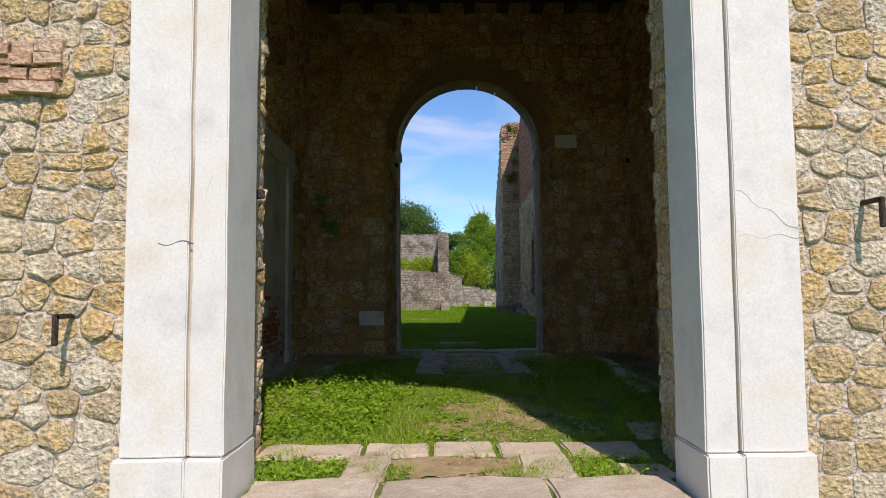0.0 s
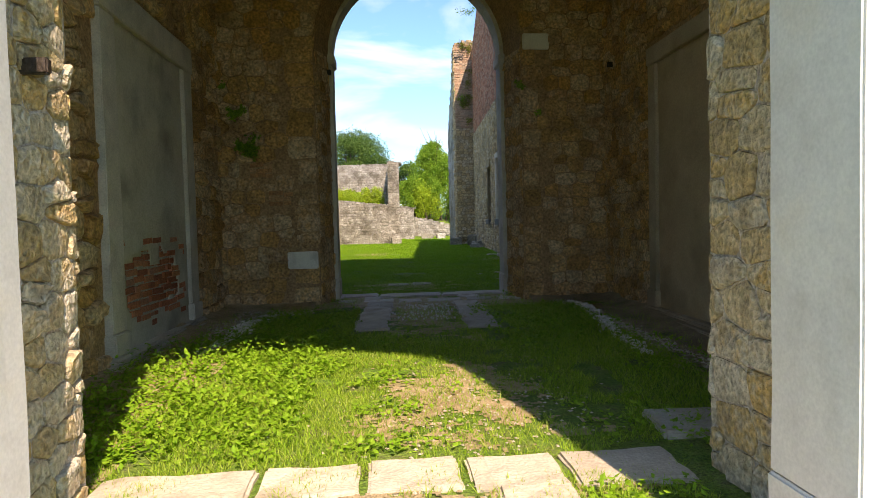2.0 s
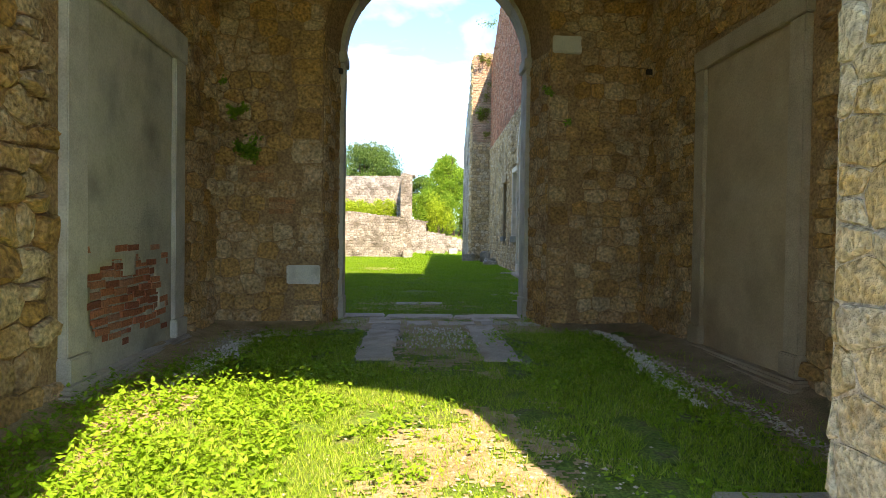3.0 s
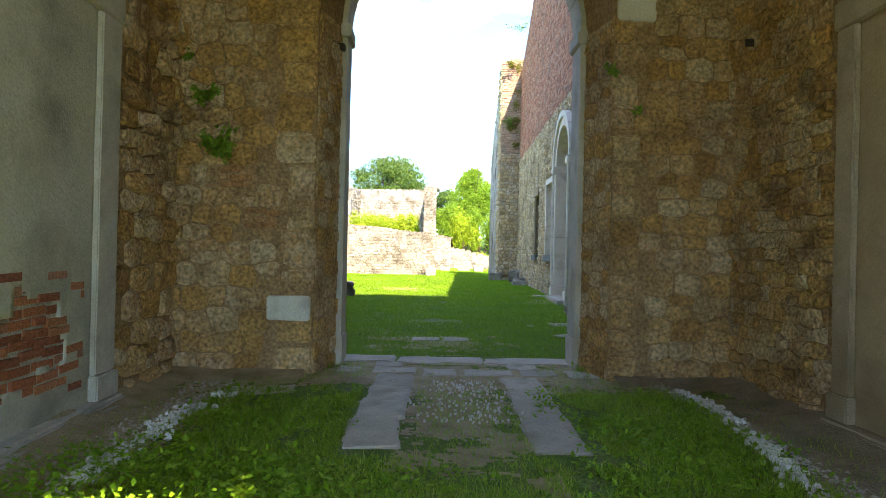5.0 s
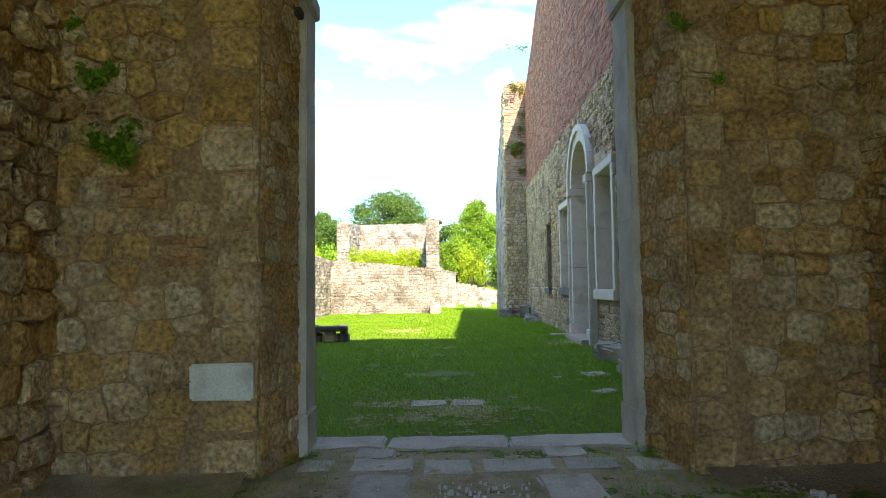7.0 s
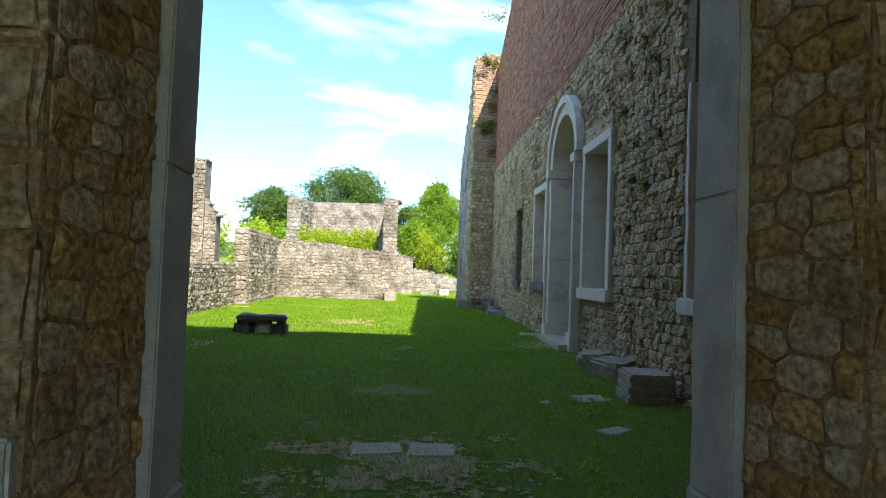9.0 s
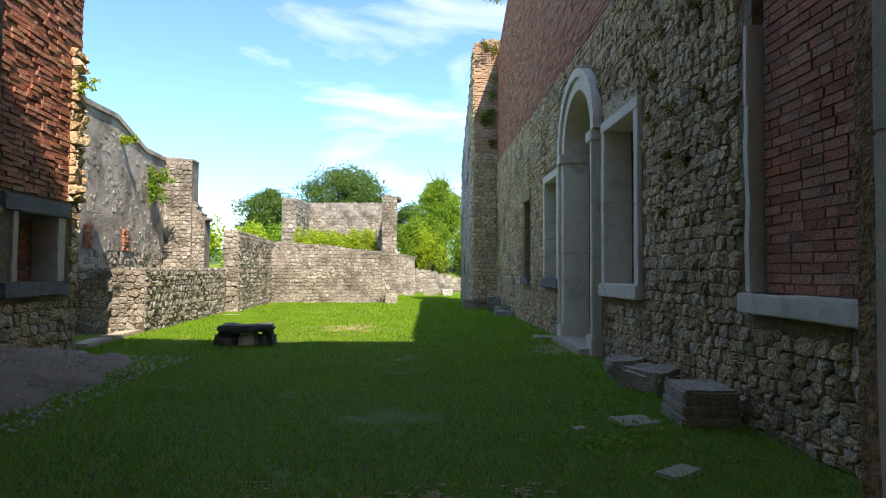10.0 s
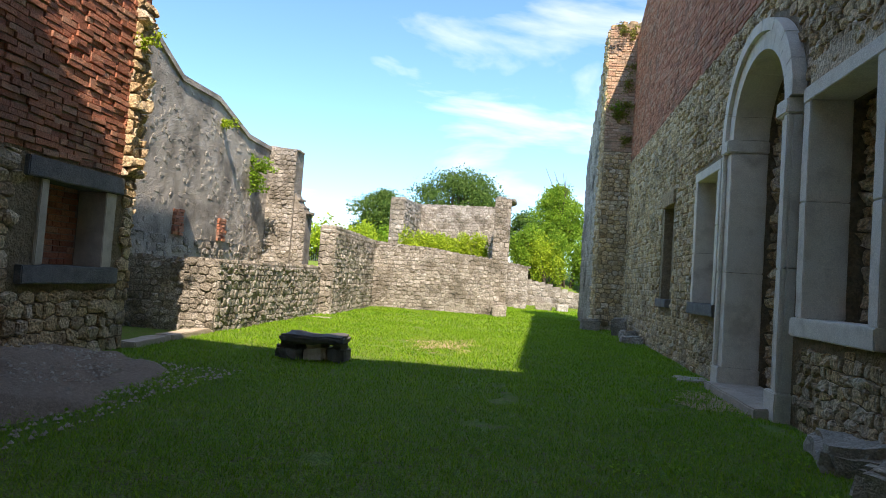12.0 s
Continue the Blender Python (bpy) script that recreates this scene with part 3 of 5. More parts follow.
def rubble(parent, m, u0, u1, z0, z1, size, mat, skip=None, single=None, depth=0.045, aspect=1.35, joint=0.05, keep=1.0, limit=300):
    """Rough stones bedded in mortar over a wall face; those inside single are objects of their own."""
    verts, faces, count = [], [], 0
    for poly in stone_cells(u0, u1, z0, z1, size, aspect):
        n = len(poly)
        cu, cz = sum(p[0] for p in poly) / n, sum(p[1] for p in poly) / n
        rad = sum(math.hypot(p[0] - cu, p[1] - cz) for p in poly) / n
        if rad < size * 0.16 or rng.random() > keep:
            continue
        if skip and (skip(cu, cz) or any(skip(cu + (p - cu) * 0.75, cz + (q - cz) * 0.75) for p, q in poly)):
            continue
        k = 1 - size * joint * rng.uniform(0.6, 1.8) / rad
        loop = [((p - cu) * k, (q - cz) * k) for p, q in poly]
        ring = []
        for (ax, az), (bx, bz) in zip(loop, loop[1:] + loop[:1]):
            f = rng.uniform(0.06, 0.24)
            ring += [(ax + (bx - ax) * f, az + (bz - az) * f), (bx + (ax - bx) * f, bz + (az - bz) * f)]
        d = depth * rng.uniform(0.45, 1.4)
        tx, tz = rng.gauss(0, 0.35) * d / rad, rng.gauss(0, 0.35) * d / rad
        v = [(x, 0.03, z) for x, z in ring]
        for x, z in ring:
            j = rng.uniform(0.93, 1.02)
            v.append((x * j, -d * rng.uniform(0.4, 0.75) + (x * tx + z * tz) * 0.6, z * j))
        for x, z in ring:
            j = rng.uniform(0.66, 0.9)
            v.append((x * j, -d * rng.uniform(0.8, 1.15) + x * tx + z * tz, z * j))
        v.append((0, -d * rng.uniform(0.85, 1.3), 0))
        g = len(ring)
        f = [(o + i, o + (i + 1) % g, o + g + (i + 1) % g, o + g + i) for o in (0, g) for i in range(g)]
        f += [(2 * g + i, 2 * g + (i + 1) % g, 3 * g) for i in range(g)]
        at = m @ Matrix.Translation((cu, 0, cz))
        if single and count < limit and single(cu, cz):
            ob = mesh_object("stone", v, f, mat, parent)
            ob.matrix_basis = at
            count += 1
        else:
            b = len(verts)
            verts += [tuple(at @ Vector(p)) for p in v]
            faces += [tuple(q + b for q in face) for face in f]
    if faces:
        tagged(mesh_object("stonework", verts, faces, mat, parent), kind="stuff")


def bricks(parent, m, u0, u1, z0, z1, mat, skip=None, single=None, depth=0.012, length=0.25, course=0.074, joint=0.011, wild=0.0, limit=300):
    cells, row, z = [], 0, z0
    while z < z1 - course * 0.5:
        u = u0 - (length / 2 if row % 2 else 0) - rng.uniform(0, 0.05)
        while u < u1:
            w = length if rng.random() < 0.75 else length / 2
            a, b = max(u, u0), min(u + w - joint, u1)
            u += w
            if b - a < 0.03 or (skip and (skip((a + b) / 2, z + course / 2) or skip(a, z + course / 2) or skip(b, z + course / 2))):
                continue
            t = Matrix.Translation(((a + b) / 2, 0, z + course / 2 + rng.gauss(0, 0.002 + wild * 0.004)))
            cells.append((m @ t @ Matrix.Rotation(rng.gauss(0, 0.006 + wild * 0.02), 4, "Y") @ Matrix.Diagonal((b - a, depth * rng.uniform(0.5, 1.3 + wild), course - joint, 1)), (a + b) / 2, z))
        z += course
        row += 1
    lay(parent, cells, "brick", mat, single, limit)


def top_stones(parent, m, profile, u0, u1, thick, size, mat):
    """Loose uneven stones bedded along the broken top of a wall."""
    cells, u = [], u0
    while u < u1:
        w = size * rng.uniform(0.8, 1.7)
        for y in (thick * 0.22, thick * 0.75):
            h = size * rng.uniform(0.35, 1.0)
            t = Matrix.Translation((u + w / 2, y, lerp_profile(profile, u + w / 2) + h * 0.12))
            cells.append((m @ t @ Matrix.Rotation(rng.uniform(-0.2, 0.2), 4, "Z") @ Matrix.Rotation(math.pi / 2, 4, "X") @ Matrix.Rotation(math.pi, 4, "Y") @ Matrix.Diagonal((w * 0.95, h * 0.5, thick * 0.5, 1)), u, 0))
        u += w
    lay(parent, cells, "stone", mat)


# ---------- white entrance surround ----------
def jamb_white(name, x_in, sign, y_back):
    """One marble jamb of the carriage entrance: plinth, outer pilaster, groove, inner strip and the deep return."""
    ob = thing(name, "white marble entrance jamb with plinth and cracked face", "door jamb", kind="structure")
    g = 0.175 if sign < 0 else 0.165
    out = 0.52
    def x(d):
        return x_in + sign * d
    bm = bmesh.new()
    block(bm, min(x(0), x(g)), max(x(0), x(g)), 7.52, y_back, 0.174, 3.7, 0.008, rough=0.006, cuts=6)
    part("inner_strip", bm, MARBLE, ob)
    bm = bmesh.new()
    block(bm, min(x(g + 0.022), x(out)), max(x(g + 0.022), x(out)), 7.528, 7.7, 0.174, 3.7, 0.006, rough=0.004, cuts=6)
    part("pilaster", bm, MARBLE, ob)
    bm = bmesh.new()
    block(bm, min(x(g - 0.01), x(g + 0.03)), max(x(g - 0.01), x(g + 0.03)), 7.56, 7.7, 0.174, 3.7)
    part("groove", bm, FRAME_STONE, ob)
    bm = bmesh.new()
    block(bm, min(x(-0.004), x(g + 0.01)), max(x(-0.004), x(g + 0.01)), 7.49, y_back + 0.012, -0.2, 0.17, 0.01, rough=0.004, cuts=2)
    part("plinth", bm, MARBLE, ob)
    bm = bmesh.new()
    block(bm, min(x(g + 0.016), x(out + 0.03)), max(x(g + 0.016), x(out + 0.03)), 7.50, 7.7, -0.2, 0.17, 0.01, rough=0.004, cuts=2)
    part("plinth", bm, MARBLE, ob)
    return ob
jamb_white("entrance_jamb_1", OPEN_X0, -1, 8.04)
jamb_white("entrance_jamb_2", OPEN_X1, 1, 7.93)
# arched head above the jambs
bm = bmesh.new()
cx, r0, r1 = (OPEN_X0 + OPEN_X1) / 2, 1.2, 1.72
for i in range(11):
    a0, a1 = math.pi * i / 11 + 0.006, math.pi * (i + 1) / 11 - 0.006
    vs = []
    for y in (7.52, 8.0):
        for k in range(4):
            a = a0 + (a1 - a0) * k / 3
            vs.append([bm.verts.new((cx + r * math.cos(a), y, 3.55 + 0.75 * r * math.sin(a))) for r in (r0, r1)])
    for k in range(3):
        f, b = vs[k:k + 2], vs[4 + k:6 + k]
        bm.faces.new((f[0][0], f[0][1], f[1][1], f[1][0]))
        bm.faces.new((b[0][0], b[1][0], b[1][1], b[0][1]))
        bm.faces.new((f[0][0], f[1][0], b[1][0], b[0][0]))
        bm.faces.new((f[0][1], b[0][1], b[1][1], f[1][1]))
    for f, b in ((vs[0], vs[4]), (vs[3], vs[7])):
        bm.faces.new((f[0], f[1], b[1], b[0]))
head = thing("entrance_arch", "white marble arched head of the entrance", "arch", kind="structure")
part("voussoirs", bm, MARBLE, head)
# wavy and fine cracks and the two iron hooks on the facade
def crack(name, points, mat, parent, radius):
    cu = bpy.data.curves.new(name, "CURVE")
    cu.dimensions, cu.bevel_depth, cu.bevel_resolution = "3D", radius, 1
    sp = cu.splines.new("POLY")
    sp.points.add(len(points) - 1)
    for p, q in zip(sp.points, points):
        p.co = (*q, 1)
    cu.materials.append(mat)
    dg = new(name, cu)
    me = bpy.data.meshes.new_from_object(dg)
    bpy.data.objects.remove(dg)
    ob = new(name, me)
    ob.parent = parent
    return ob
crack("crack", [(-0.51 + 0.02 * i, 7.528, 1.243 - 0.012 * math.sin(i * 0.75) ** 1) for i in range(10)], SILL_STONE, bpy.data.objects["entrance_jamb_1"], 0.004)
crack("crack", [(-0.30 + 0.012 * i, 7.521, 1.42 + 0.032 * i + 0.010 * math.sin(i * 2.1)) for i in range(11)], FRAME_STONE, bpy.data.objects["entrance_jamb_1"], 0.0013)
crack("crack", [(2.44 + 0.03 * i, 7.528, 1.50 - 0.02 * i + 0.015 * math.sin(i * 1.3)) for i in range(12)], FRAME_STONE, bpy.data.objects["entrance_jamb_2"], 0.0013)
crack("crack", [(2.44 + 0.03 * i, 7.528, 1.26 + 0.012 * math.sin(i * 1.1)) for i in range(12)], FRAME_STONE, bpy.data.objects["entrance_jamb_2"], 0.0013)
for at, s in (((3.14, 7.5, 1.38), 1), ((-0.97, 7.5, 0.82), -1)):
    hook = thing("iron_hook", "rusty bent iron hook set in the wall", "hook", at)
    bm = bmesh.new()
    block(bm, -0.012, 0.012, -0.06, 0.14, 0.045, 0.07, 0.004)
    block(bm, -0.012, 0.012, -0.062, -0.036, -0.085, 0.066, 0.004)
    part("shank", bm, IRON, hook)

def iron_pin(at, along, label):
    ob = thing("iron_pin", label, "iron pin", at)
    bm = bmesh.new()
    x, y = along
    block(bm, min(0, x) - 0.018, max(0, x) + 0.018, min(0, y) - 0.018, max(0, y) + 0.018, -0.03, 0.03, 0.006, rough=0.004)
    part("shank", bm, IRON, ob)
iron_pin((-0.34, 8.36, 1.62), (0.12, 0), "dark iron socket in the rubble entrance reveal")
iron_pin((3.88, 13.77, 2.95), (-0.10, 0), "rusty iron pin in the passage wall")
iron_pin((0.2, 14.57, 3.05), (0.06, -0.05), "dark iron pin beside the inner arch")

# ---------- passage panels and inner arch ----------
def panel(name, m, u0, u1, z1, patch, plaster, fw, frame_mat):
    """A blocked doorway: stone frame, plastered infill, moulded base, and where asked a patch of bare brick."""
    ob = thing(name, "blocked doorway with grey stone frame and stained plaster", "blocked doorway", kind="structure")
    for a, b in ((u0, u0 + fw), (u1 - fw, u1)):
        bm = bmesh.new()
        block(bm, a, b, -0.06, 0.1, 0.25, z1 - fw - 0.004, 0.008, m=m, rough=0.004, cuts=4)
        part("frame_post", bm, frame_mat, ob)
        bm = bmesh.new()
        block(bm, a - 0.015, b + 0.015, -0.085, 0.1, 0.08, 0.247, 0.01, m=m)
        part("post_base", bm, frame_mat, ob)
    bm = bmesh.new()
    block(bm, u0 - 0.02, u1 + 0.02, -0.07, 0.1, z1 - fw, z1, 0.008, m=m, rough=0.004, cuts=3)
    part("lintel", bm, frame_mat, ob)
    bm = bmesh.new()
    block(bm, u0 - 0.08, u1 + 0.08, -0.16, 0.1, -0.1, 0.02, 0.012, m=m, rough=0.006, cuts=3)
    block(bm, u0 - 0.05, u1 + 0.05, -0.12, 0.1, 0.024, 0.075, 0.02, m=m, rough=0.005, cuts=3)
    part("base_moulding", bm, frame_mat, ob)
    # plaster skin, broken away where brick shows
    verts, faces, nu, nz = [], [], 44, 60
    def hole(u, z):
        if not patch:
            return False
        cu, cz, ru_, rz_ = patch
        d = math.hypot((u - cu) / ru_, (z - cz) / rz_)
        return d + 0.28 * noise.noise(Vector((u * 6, z * 6, 1.7))) < 0.92 and not (abs(u - cu - 0.05) < 0.12 and z > cz + 0.12)
    a0, a1, b0, b1 = u0 + fw - 0.01, u1 - fw + 0.01, 0.0, z1 - fw + 0.01
    for j in range(nz + 1):
        for i in range(nu + 1):
            u, z = a0 + (a1 - a0) * i / nu, b0 + (b1 - b0) * j / nz
            verts.append(m @ Vector((u, -0.022 + 0.006 * noise.noise(Vector((u * 2, z * 2, 5))), z)))
    for j in range(nz):
        for i in range(nu):
            u, z = a0 + (a1 - a0) * (i + 0.5) / nu, b0 + (b1 - b0) * (j + 0.5) / nz
            if not hole(u, z):
                k = j * (nu + 1) + i
                faces.append((k, k + 1, k + nu + 2, k + nu + 1))
    skin = mesh_object("plaster", verts, faces, plaster, ob, smooth=True)
    so = skin.modifiers.new("thickness", "SOLIDIFY")
    so.thickness, so.offset = 0.02, -1
    if patch:
        cu, cz, ru_, rz_ = patch
        bm = bmesh.new()
        block(bm, u0 + fw - 0.03, u1 - fw + 0.03, -0.004, 0.08, 0.01, cz + rz_ * 1.4, m=m)
        backing = part("backing", bm, PALE_MORTAR, ob)
        bricks(backing, m @ Matrix.Translation((0, -0.002, 0)), cu - ru_ * 1.2, cu + ru_ * 1.2, cz - rz_ * 1.15, cz + rz_ * 1.2, BRICK_ORANGE, single=lambda u, z: True, course=0.064, length=0.22, depth=0.012, joint=0.014, wild=1.0)
    return ob
panel("blocked_doorway_1", L, 10.80 - FRONT_BACK, 12.95 - FRONT_BACK, 2.92, (11.76 - FRONT_BACK, 0.57, 0.70, 0.335), PLASTER, 0.26, FRAME_STONE)
panel("blocked_doorway_2", R, BACK_Y - 12.6, BACK_Y - 10.95, 2.82, None, PLASTER_TAN, 0.18, FRAME_SHADED)

inner = thing("inner_arch", "tall grey stone arch frame between passage and court", "stone arch", kind="structure")
AX0, AX1, AY0, AY1, A_SPR = 0.293, 2.555, 14.60, 14.95, 3.30
for x0, x1 in ((AX0 - 0.24, AX0), (AX1, AX1 + 0.24)):
    for z0, z1 in ((0.292, 1.6), (1.6, 3.168)):
        bm = bmesh.new()
        block(bm, x0, x1, AY0, AY1, z0, z1, 0.008, rough=0.005, cuts=4)
        part("jamb_stone", bm, FRAME_STONE, inner)
    bm = bmesh.new()
    block(bm, x0 - 0.012, x1 + 0.012, AY0 - 0.012, AY1 + 0.012, -0.1, 0.29, 0.01, rough=0.004, cuts=2)
    part("plinth", bm, FRAME_STONE, inner)
    bm = bmesh.new()
    block(bm, x0 - 0.03, x1 + 0.03, AY0 - 0.03, AY1 + 0.03, 3.17, A_SPR, 0.012)
    part("capital", bm, FRAME_STONE, inner)
def arch_ring(parent, m, c, zs, r0, r1, y0, y1, n, mat, name="voussoir", gap=0.004):
    for i in range(n):
        bm = bmesh.new()
        a0, a1 = math.pi * i / n + gap, math.pi * (i + 1) / n - gap
        rows = []
        for k in range(5):
            a = a0 + (a1 - a0) * k / 4
            ca, sa = math.cos(a), math.sin(a)
            rows.append([bm.verts.new(m @ Vector((c + r * ca, y, zs + r * sa))) for r, y in ((r0, y0), (r1, y0), (r1, y1), (r0, y1))])
        for p, q in zip(rows, rows[1:]):
            for j in range(4):
                bm.faces.new((p[j], p[(j + 1) % 4], q[(j + 1) % 4], q[j]))
        bm.faces.new(rows[0])
        bm.faces.new(rows[-1][::-1])
        part(name, bm, mat, parent)
arch_ring(inner, Matrix(), (AX0 + AX1) / 2, A_SPR + 0.003, (AX1 - AX0) / 2, (AX1 - AX0) / 2 + 0.24, AY0, AY1, 11, FRAME_STONE)

# splayed reveal and soffit from the passage face to the arch frame
sv, sf = [], []
outline = [(0, -0.3)] + [(0.5 - 0.5 * math.cos(math.pi * i / 24), math.sin(math.pi * i / 24)) for i in range(25)] + [(1, -0.3)]
for k, rise in outline:
    low = rise < 0
    for x0, x1, spring, up, y in ((ARCH_FRONT[0], ARCH_FRONT[1], ARCH_FRONT[3], ARCH_FRONT[4], BACK_Y + 0.004), (AX0 - 0.055, AX1 + 0.055, A_SPR, (AX1 - AX0) / 2 + 0.055, AY0), (ARCH_FRONT[0] - 0.03, ARCH_FRONT[1] + 0.03, ARCH_FRONT[3] + 0.02, ARCH_FRONT[4] + 0.03, AY0 + 0.05)):
        sv.append((x0 + (x1 - x0) * k, y, rise if low else spring + up * rise))
for i in range(len(outline) - 1):
    for j in range(2):
        k = i * 3 + j
        sf.append((k, k + 3, k + 4, k + 1))
wall_splay = tagged(mesh_object("wall_splay", sv, sf, MORTAR_PASSAGE), kind="structure")

# ---------- court windows and door ----------
def court_window(name, o, mat, lintel_up, label):
    """Stone-framed window: projecting sill, two posts, lintel, deep inner jambs."""
    ob = thing(name, label, "window", kind="structure")
    u0, u1, z0, z1, _ = o
    fw = 0.15
    for a, b in ((u0 - fw, u0), (u1, u1 + fw)):
        cutz = z0 + (z1 - z0) * rng.uniform(0.4, 0.6)
        for c, d in ((z0 + 0.002, cutz), (cutz + 0.006, z1 - 0.002)):
            bm = bmesh.new()
            block(bm, a, b, -0.06, 0.34, c, d, 0.008, m=RF, rough=0.006, cuts=3)
            part("frame_post", bm, mat, ob)
    bm = bmesh.new()
    block(bm, u0 - fw - 0.01, u1 + fw + 0.01, -0.065, 0.34, z1, z1 + fw, 0.008, m=RF, rough=0.006, cuts=3)
    part("lintel", bm, mat, ob)
    bm = bmesh.new()
    block(bm, u0 - fw - 0.03, u1 + fw + 0.03, -0.10, 0.34, z0 - 0.18, z0, 0.012, m=RF, rough=0.006, cuts=3)
    part("sill", bm, mat if lintel_up else SILL_STONE, ob)
    if lintel_up:
        bm = bmesh.new()
        block(bm, u0 - 0.1, u1 + 0.1, -0.03, 0.2, z1 + fw + 0.012, z1 + fw + 0.26, 0.01, m=RF, rough=0.008, cuts=3)
        part("relieving_lintel", bm, STONE_COURT, ob)
    return ob
court_window("window_1", W_OPEN["near"], PALE_FRAME, True, "blocked window with pale stone frame and sill")
court_window("window_2", W_OPEN["far"], PALE_FRAME, False, "tall window with pale stone frame and dark sill")
o = W_OPEN["bricked"]
wb = thing("window_3", "bricked-up window with broken stone jamb and grey sill", "window", kind="structure")
bm = bmesh.new()
block(bm, o[0] - 0.085, o[0] - 0.002, -0.05, 0.25, o[2], 2.55, 0.008, m=RF, rough=0.012, cuts=5)
part("frame_post", bm, PALE_FRAME, wb, "chipped pale stone jamb")
bm = bmesh.new()
block(bm, o[0] - 0.085, o[0] - 0.03, -0.05, 0.25, 2.555, 3.22, 0.008, m=RF, rough=0.014, cuts=5)
part("frame_post", bm, PALE_FRAME, wb)
bm = bmesh.new()
block(bm, o[1] + 0.002, o[1] + 0.13, -0.05, 0.25, o[2], 3.22, 0.008, m=RF, rough=0.012, cuts=5)
part("frame_post", bm, PALE_FRAME, wb)
bm = bmesh.new()
block(bm, o[0] - 0.12, o[1] + 0.12, -0.11, 0.25, o[2] - 0.16, o[2] - 0.004, 0.012, m=RF, rough=0.008, cuts=3)
part("sill", bm, PALE_FRAME, wb)
bm = bmesh.new()
block(bm, o[0] + 0.04, o[1] + 0.0, 0.06, 0.3, o[2], 4.86, m=RF)
wb_infill = part("infill", bm, BRICK_MORTAR, wb)
bricks(wb_infill, RF @ Matrix.Translation((0, 0.06, 0)), o[0] + 0.05, o[1], o[2] + 0.005, 4.85, BRICK, single=lambda u, z: True, depth=0.014)
o = W_OPEN["small"]
ws = thing("window_4", "small bare window opening with stone lintel", "window", kind="structure")
bm = bmesh.new()
block(bm, o[0] - 0.15, o[1] + 0.15, -0.05, 0.3, o[3], o[3] + 0.28, 0.01, m=RF, rough=0.01, cuts=3)
part("lintel", bm, STONE_COURT, ws)
bm = bmesh.new()
block(bm, o[0] - 0.1, o[1] + 0.1, -0.1, 0.3, o[2] - 0.16, o[2], 0.01, m=RF, rough=0.01, cuts=3)
part("sill", bm, SILL_STONE, ws)

o = W_OPEN["door"]
door = thing("door_1", "tall blocked doorway with pale stone arched surround", "doorway", kind="structure")
jw = 0.27
for a, b in ((o[0] - jw, o[0]), (o[1], o[1] + jw)):
    for c, d in ((0.30, 1.55), (1.556, 3.14)):
        bm = bmesh.new()
        block(bm, a, b, -0.10, 0.36, c, d, 0.01, m=RF, rough=0.008, cuts=4)
        inner_a, inner_b = (a - 0.0, a + 0.09) if a < o[0] - 0.1 else (b - 0.09, b)
        block(bm, inner_a, inner_b, -0.15, -0.103, c, d, 0.01, m=RF, rough=0.006, cuts=2)
        part("jamb_stone", bm, PALE_FRAME, door)
    bm = bmesh.new()
    block(bm, a - 0.02, b + 0.02, -0.16, 0.37, -0.1, 0.296, 0.012, m=RF, rough=0.008, cuts=2)
    part("plinth", bm, PALE_FRAME, door)
    bm = bmesh.new()
    block(bm, a - 0.012, b + 0.012, -0.165, 0.372, 3.146, 3.316, 0.015, m=RF, rough=0.005, cuts=2)
    part("capital", bm, PALE_FRAME, door)
dc, dr = (o[0] + o[1]) / 2, (o[1] - o[0]) / 2
arch_ring(door, RF, dc, 3.32, dr, dr + 0.2, -0.09, 0.36, 9, PALE_FRAME)
arch_ring(door, RF, dc, 3.32, dr + 0.203, dr + 0.34, -0.14, 0.2, 9, PALE_FRAME, name="hood_stone")
bm = bmesh.new()
block(bm, o[0] - 0.05, o[1] + 0.15, -0.30, 0.4, -0.2, 0.10, 0.015, m=RF, rough=0.012, cuts=4)
part("threshold", bm, SLAB_STONE, door, "worn pale stone threshold")
for key in ("near", "door", "far"):
    a, b, c, d, rise = W_OPEN[key]
    rubble(wall_east_fill, RF @ Matrix.Translation((0, 0.5, 0)), a, b, max(c, 0.1), d + rise, 0.13, STONE_COURT, depth=0.07, single=lambda u, z: True, limit=130)

# window in the west wall
ww = thing("window_5", "bricked-up window with dark stone lintel and sill", "window", kind="structure")
a, b, c, d, _ = LW_OPEN
bm = bmesh.new()
block(bm, a - 0.35, b + 0.3, -0.06, 0.3, d, d + 0.22, 0.012, m=LWm, rough=0.008, cuts=3)
part("lintel", bm, SILL_STONE, ww)
bm = bmesh.new()
block(bm, a - 0.35, b + 0.28, -0.09, 0.3, c - 0.2, c, 0.012, m=LWm, rough=0.008, cuts=3)
part("sill", bm, SILL_STONE, ww)
for p, q in ((a - 0.12, a), (b, b + 0.2)):
    bm = bmesh.new()
    block(bm, p, q, -0.03, 0.34, c + 0.002, d - 0.002, 0.008, m=LWm, rough=0.006, cuts=3)
    part("frame_post", bm, FRAME_STONE, ww)
bricks(ww, LWm @ Matrix.Translation((0, 0.35, 0)), a, b, c, d, BRICK, single=lambda u, z: True)

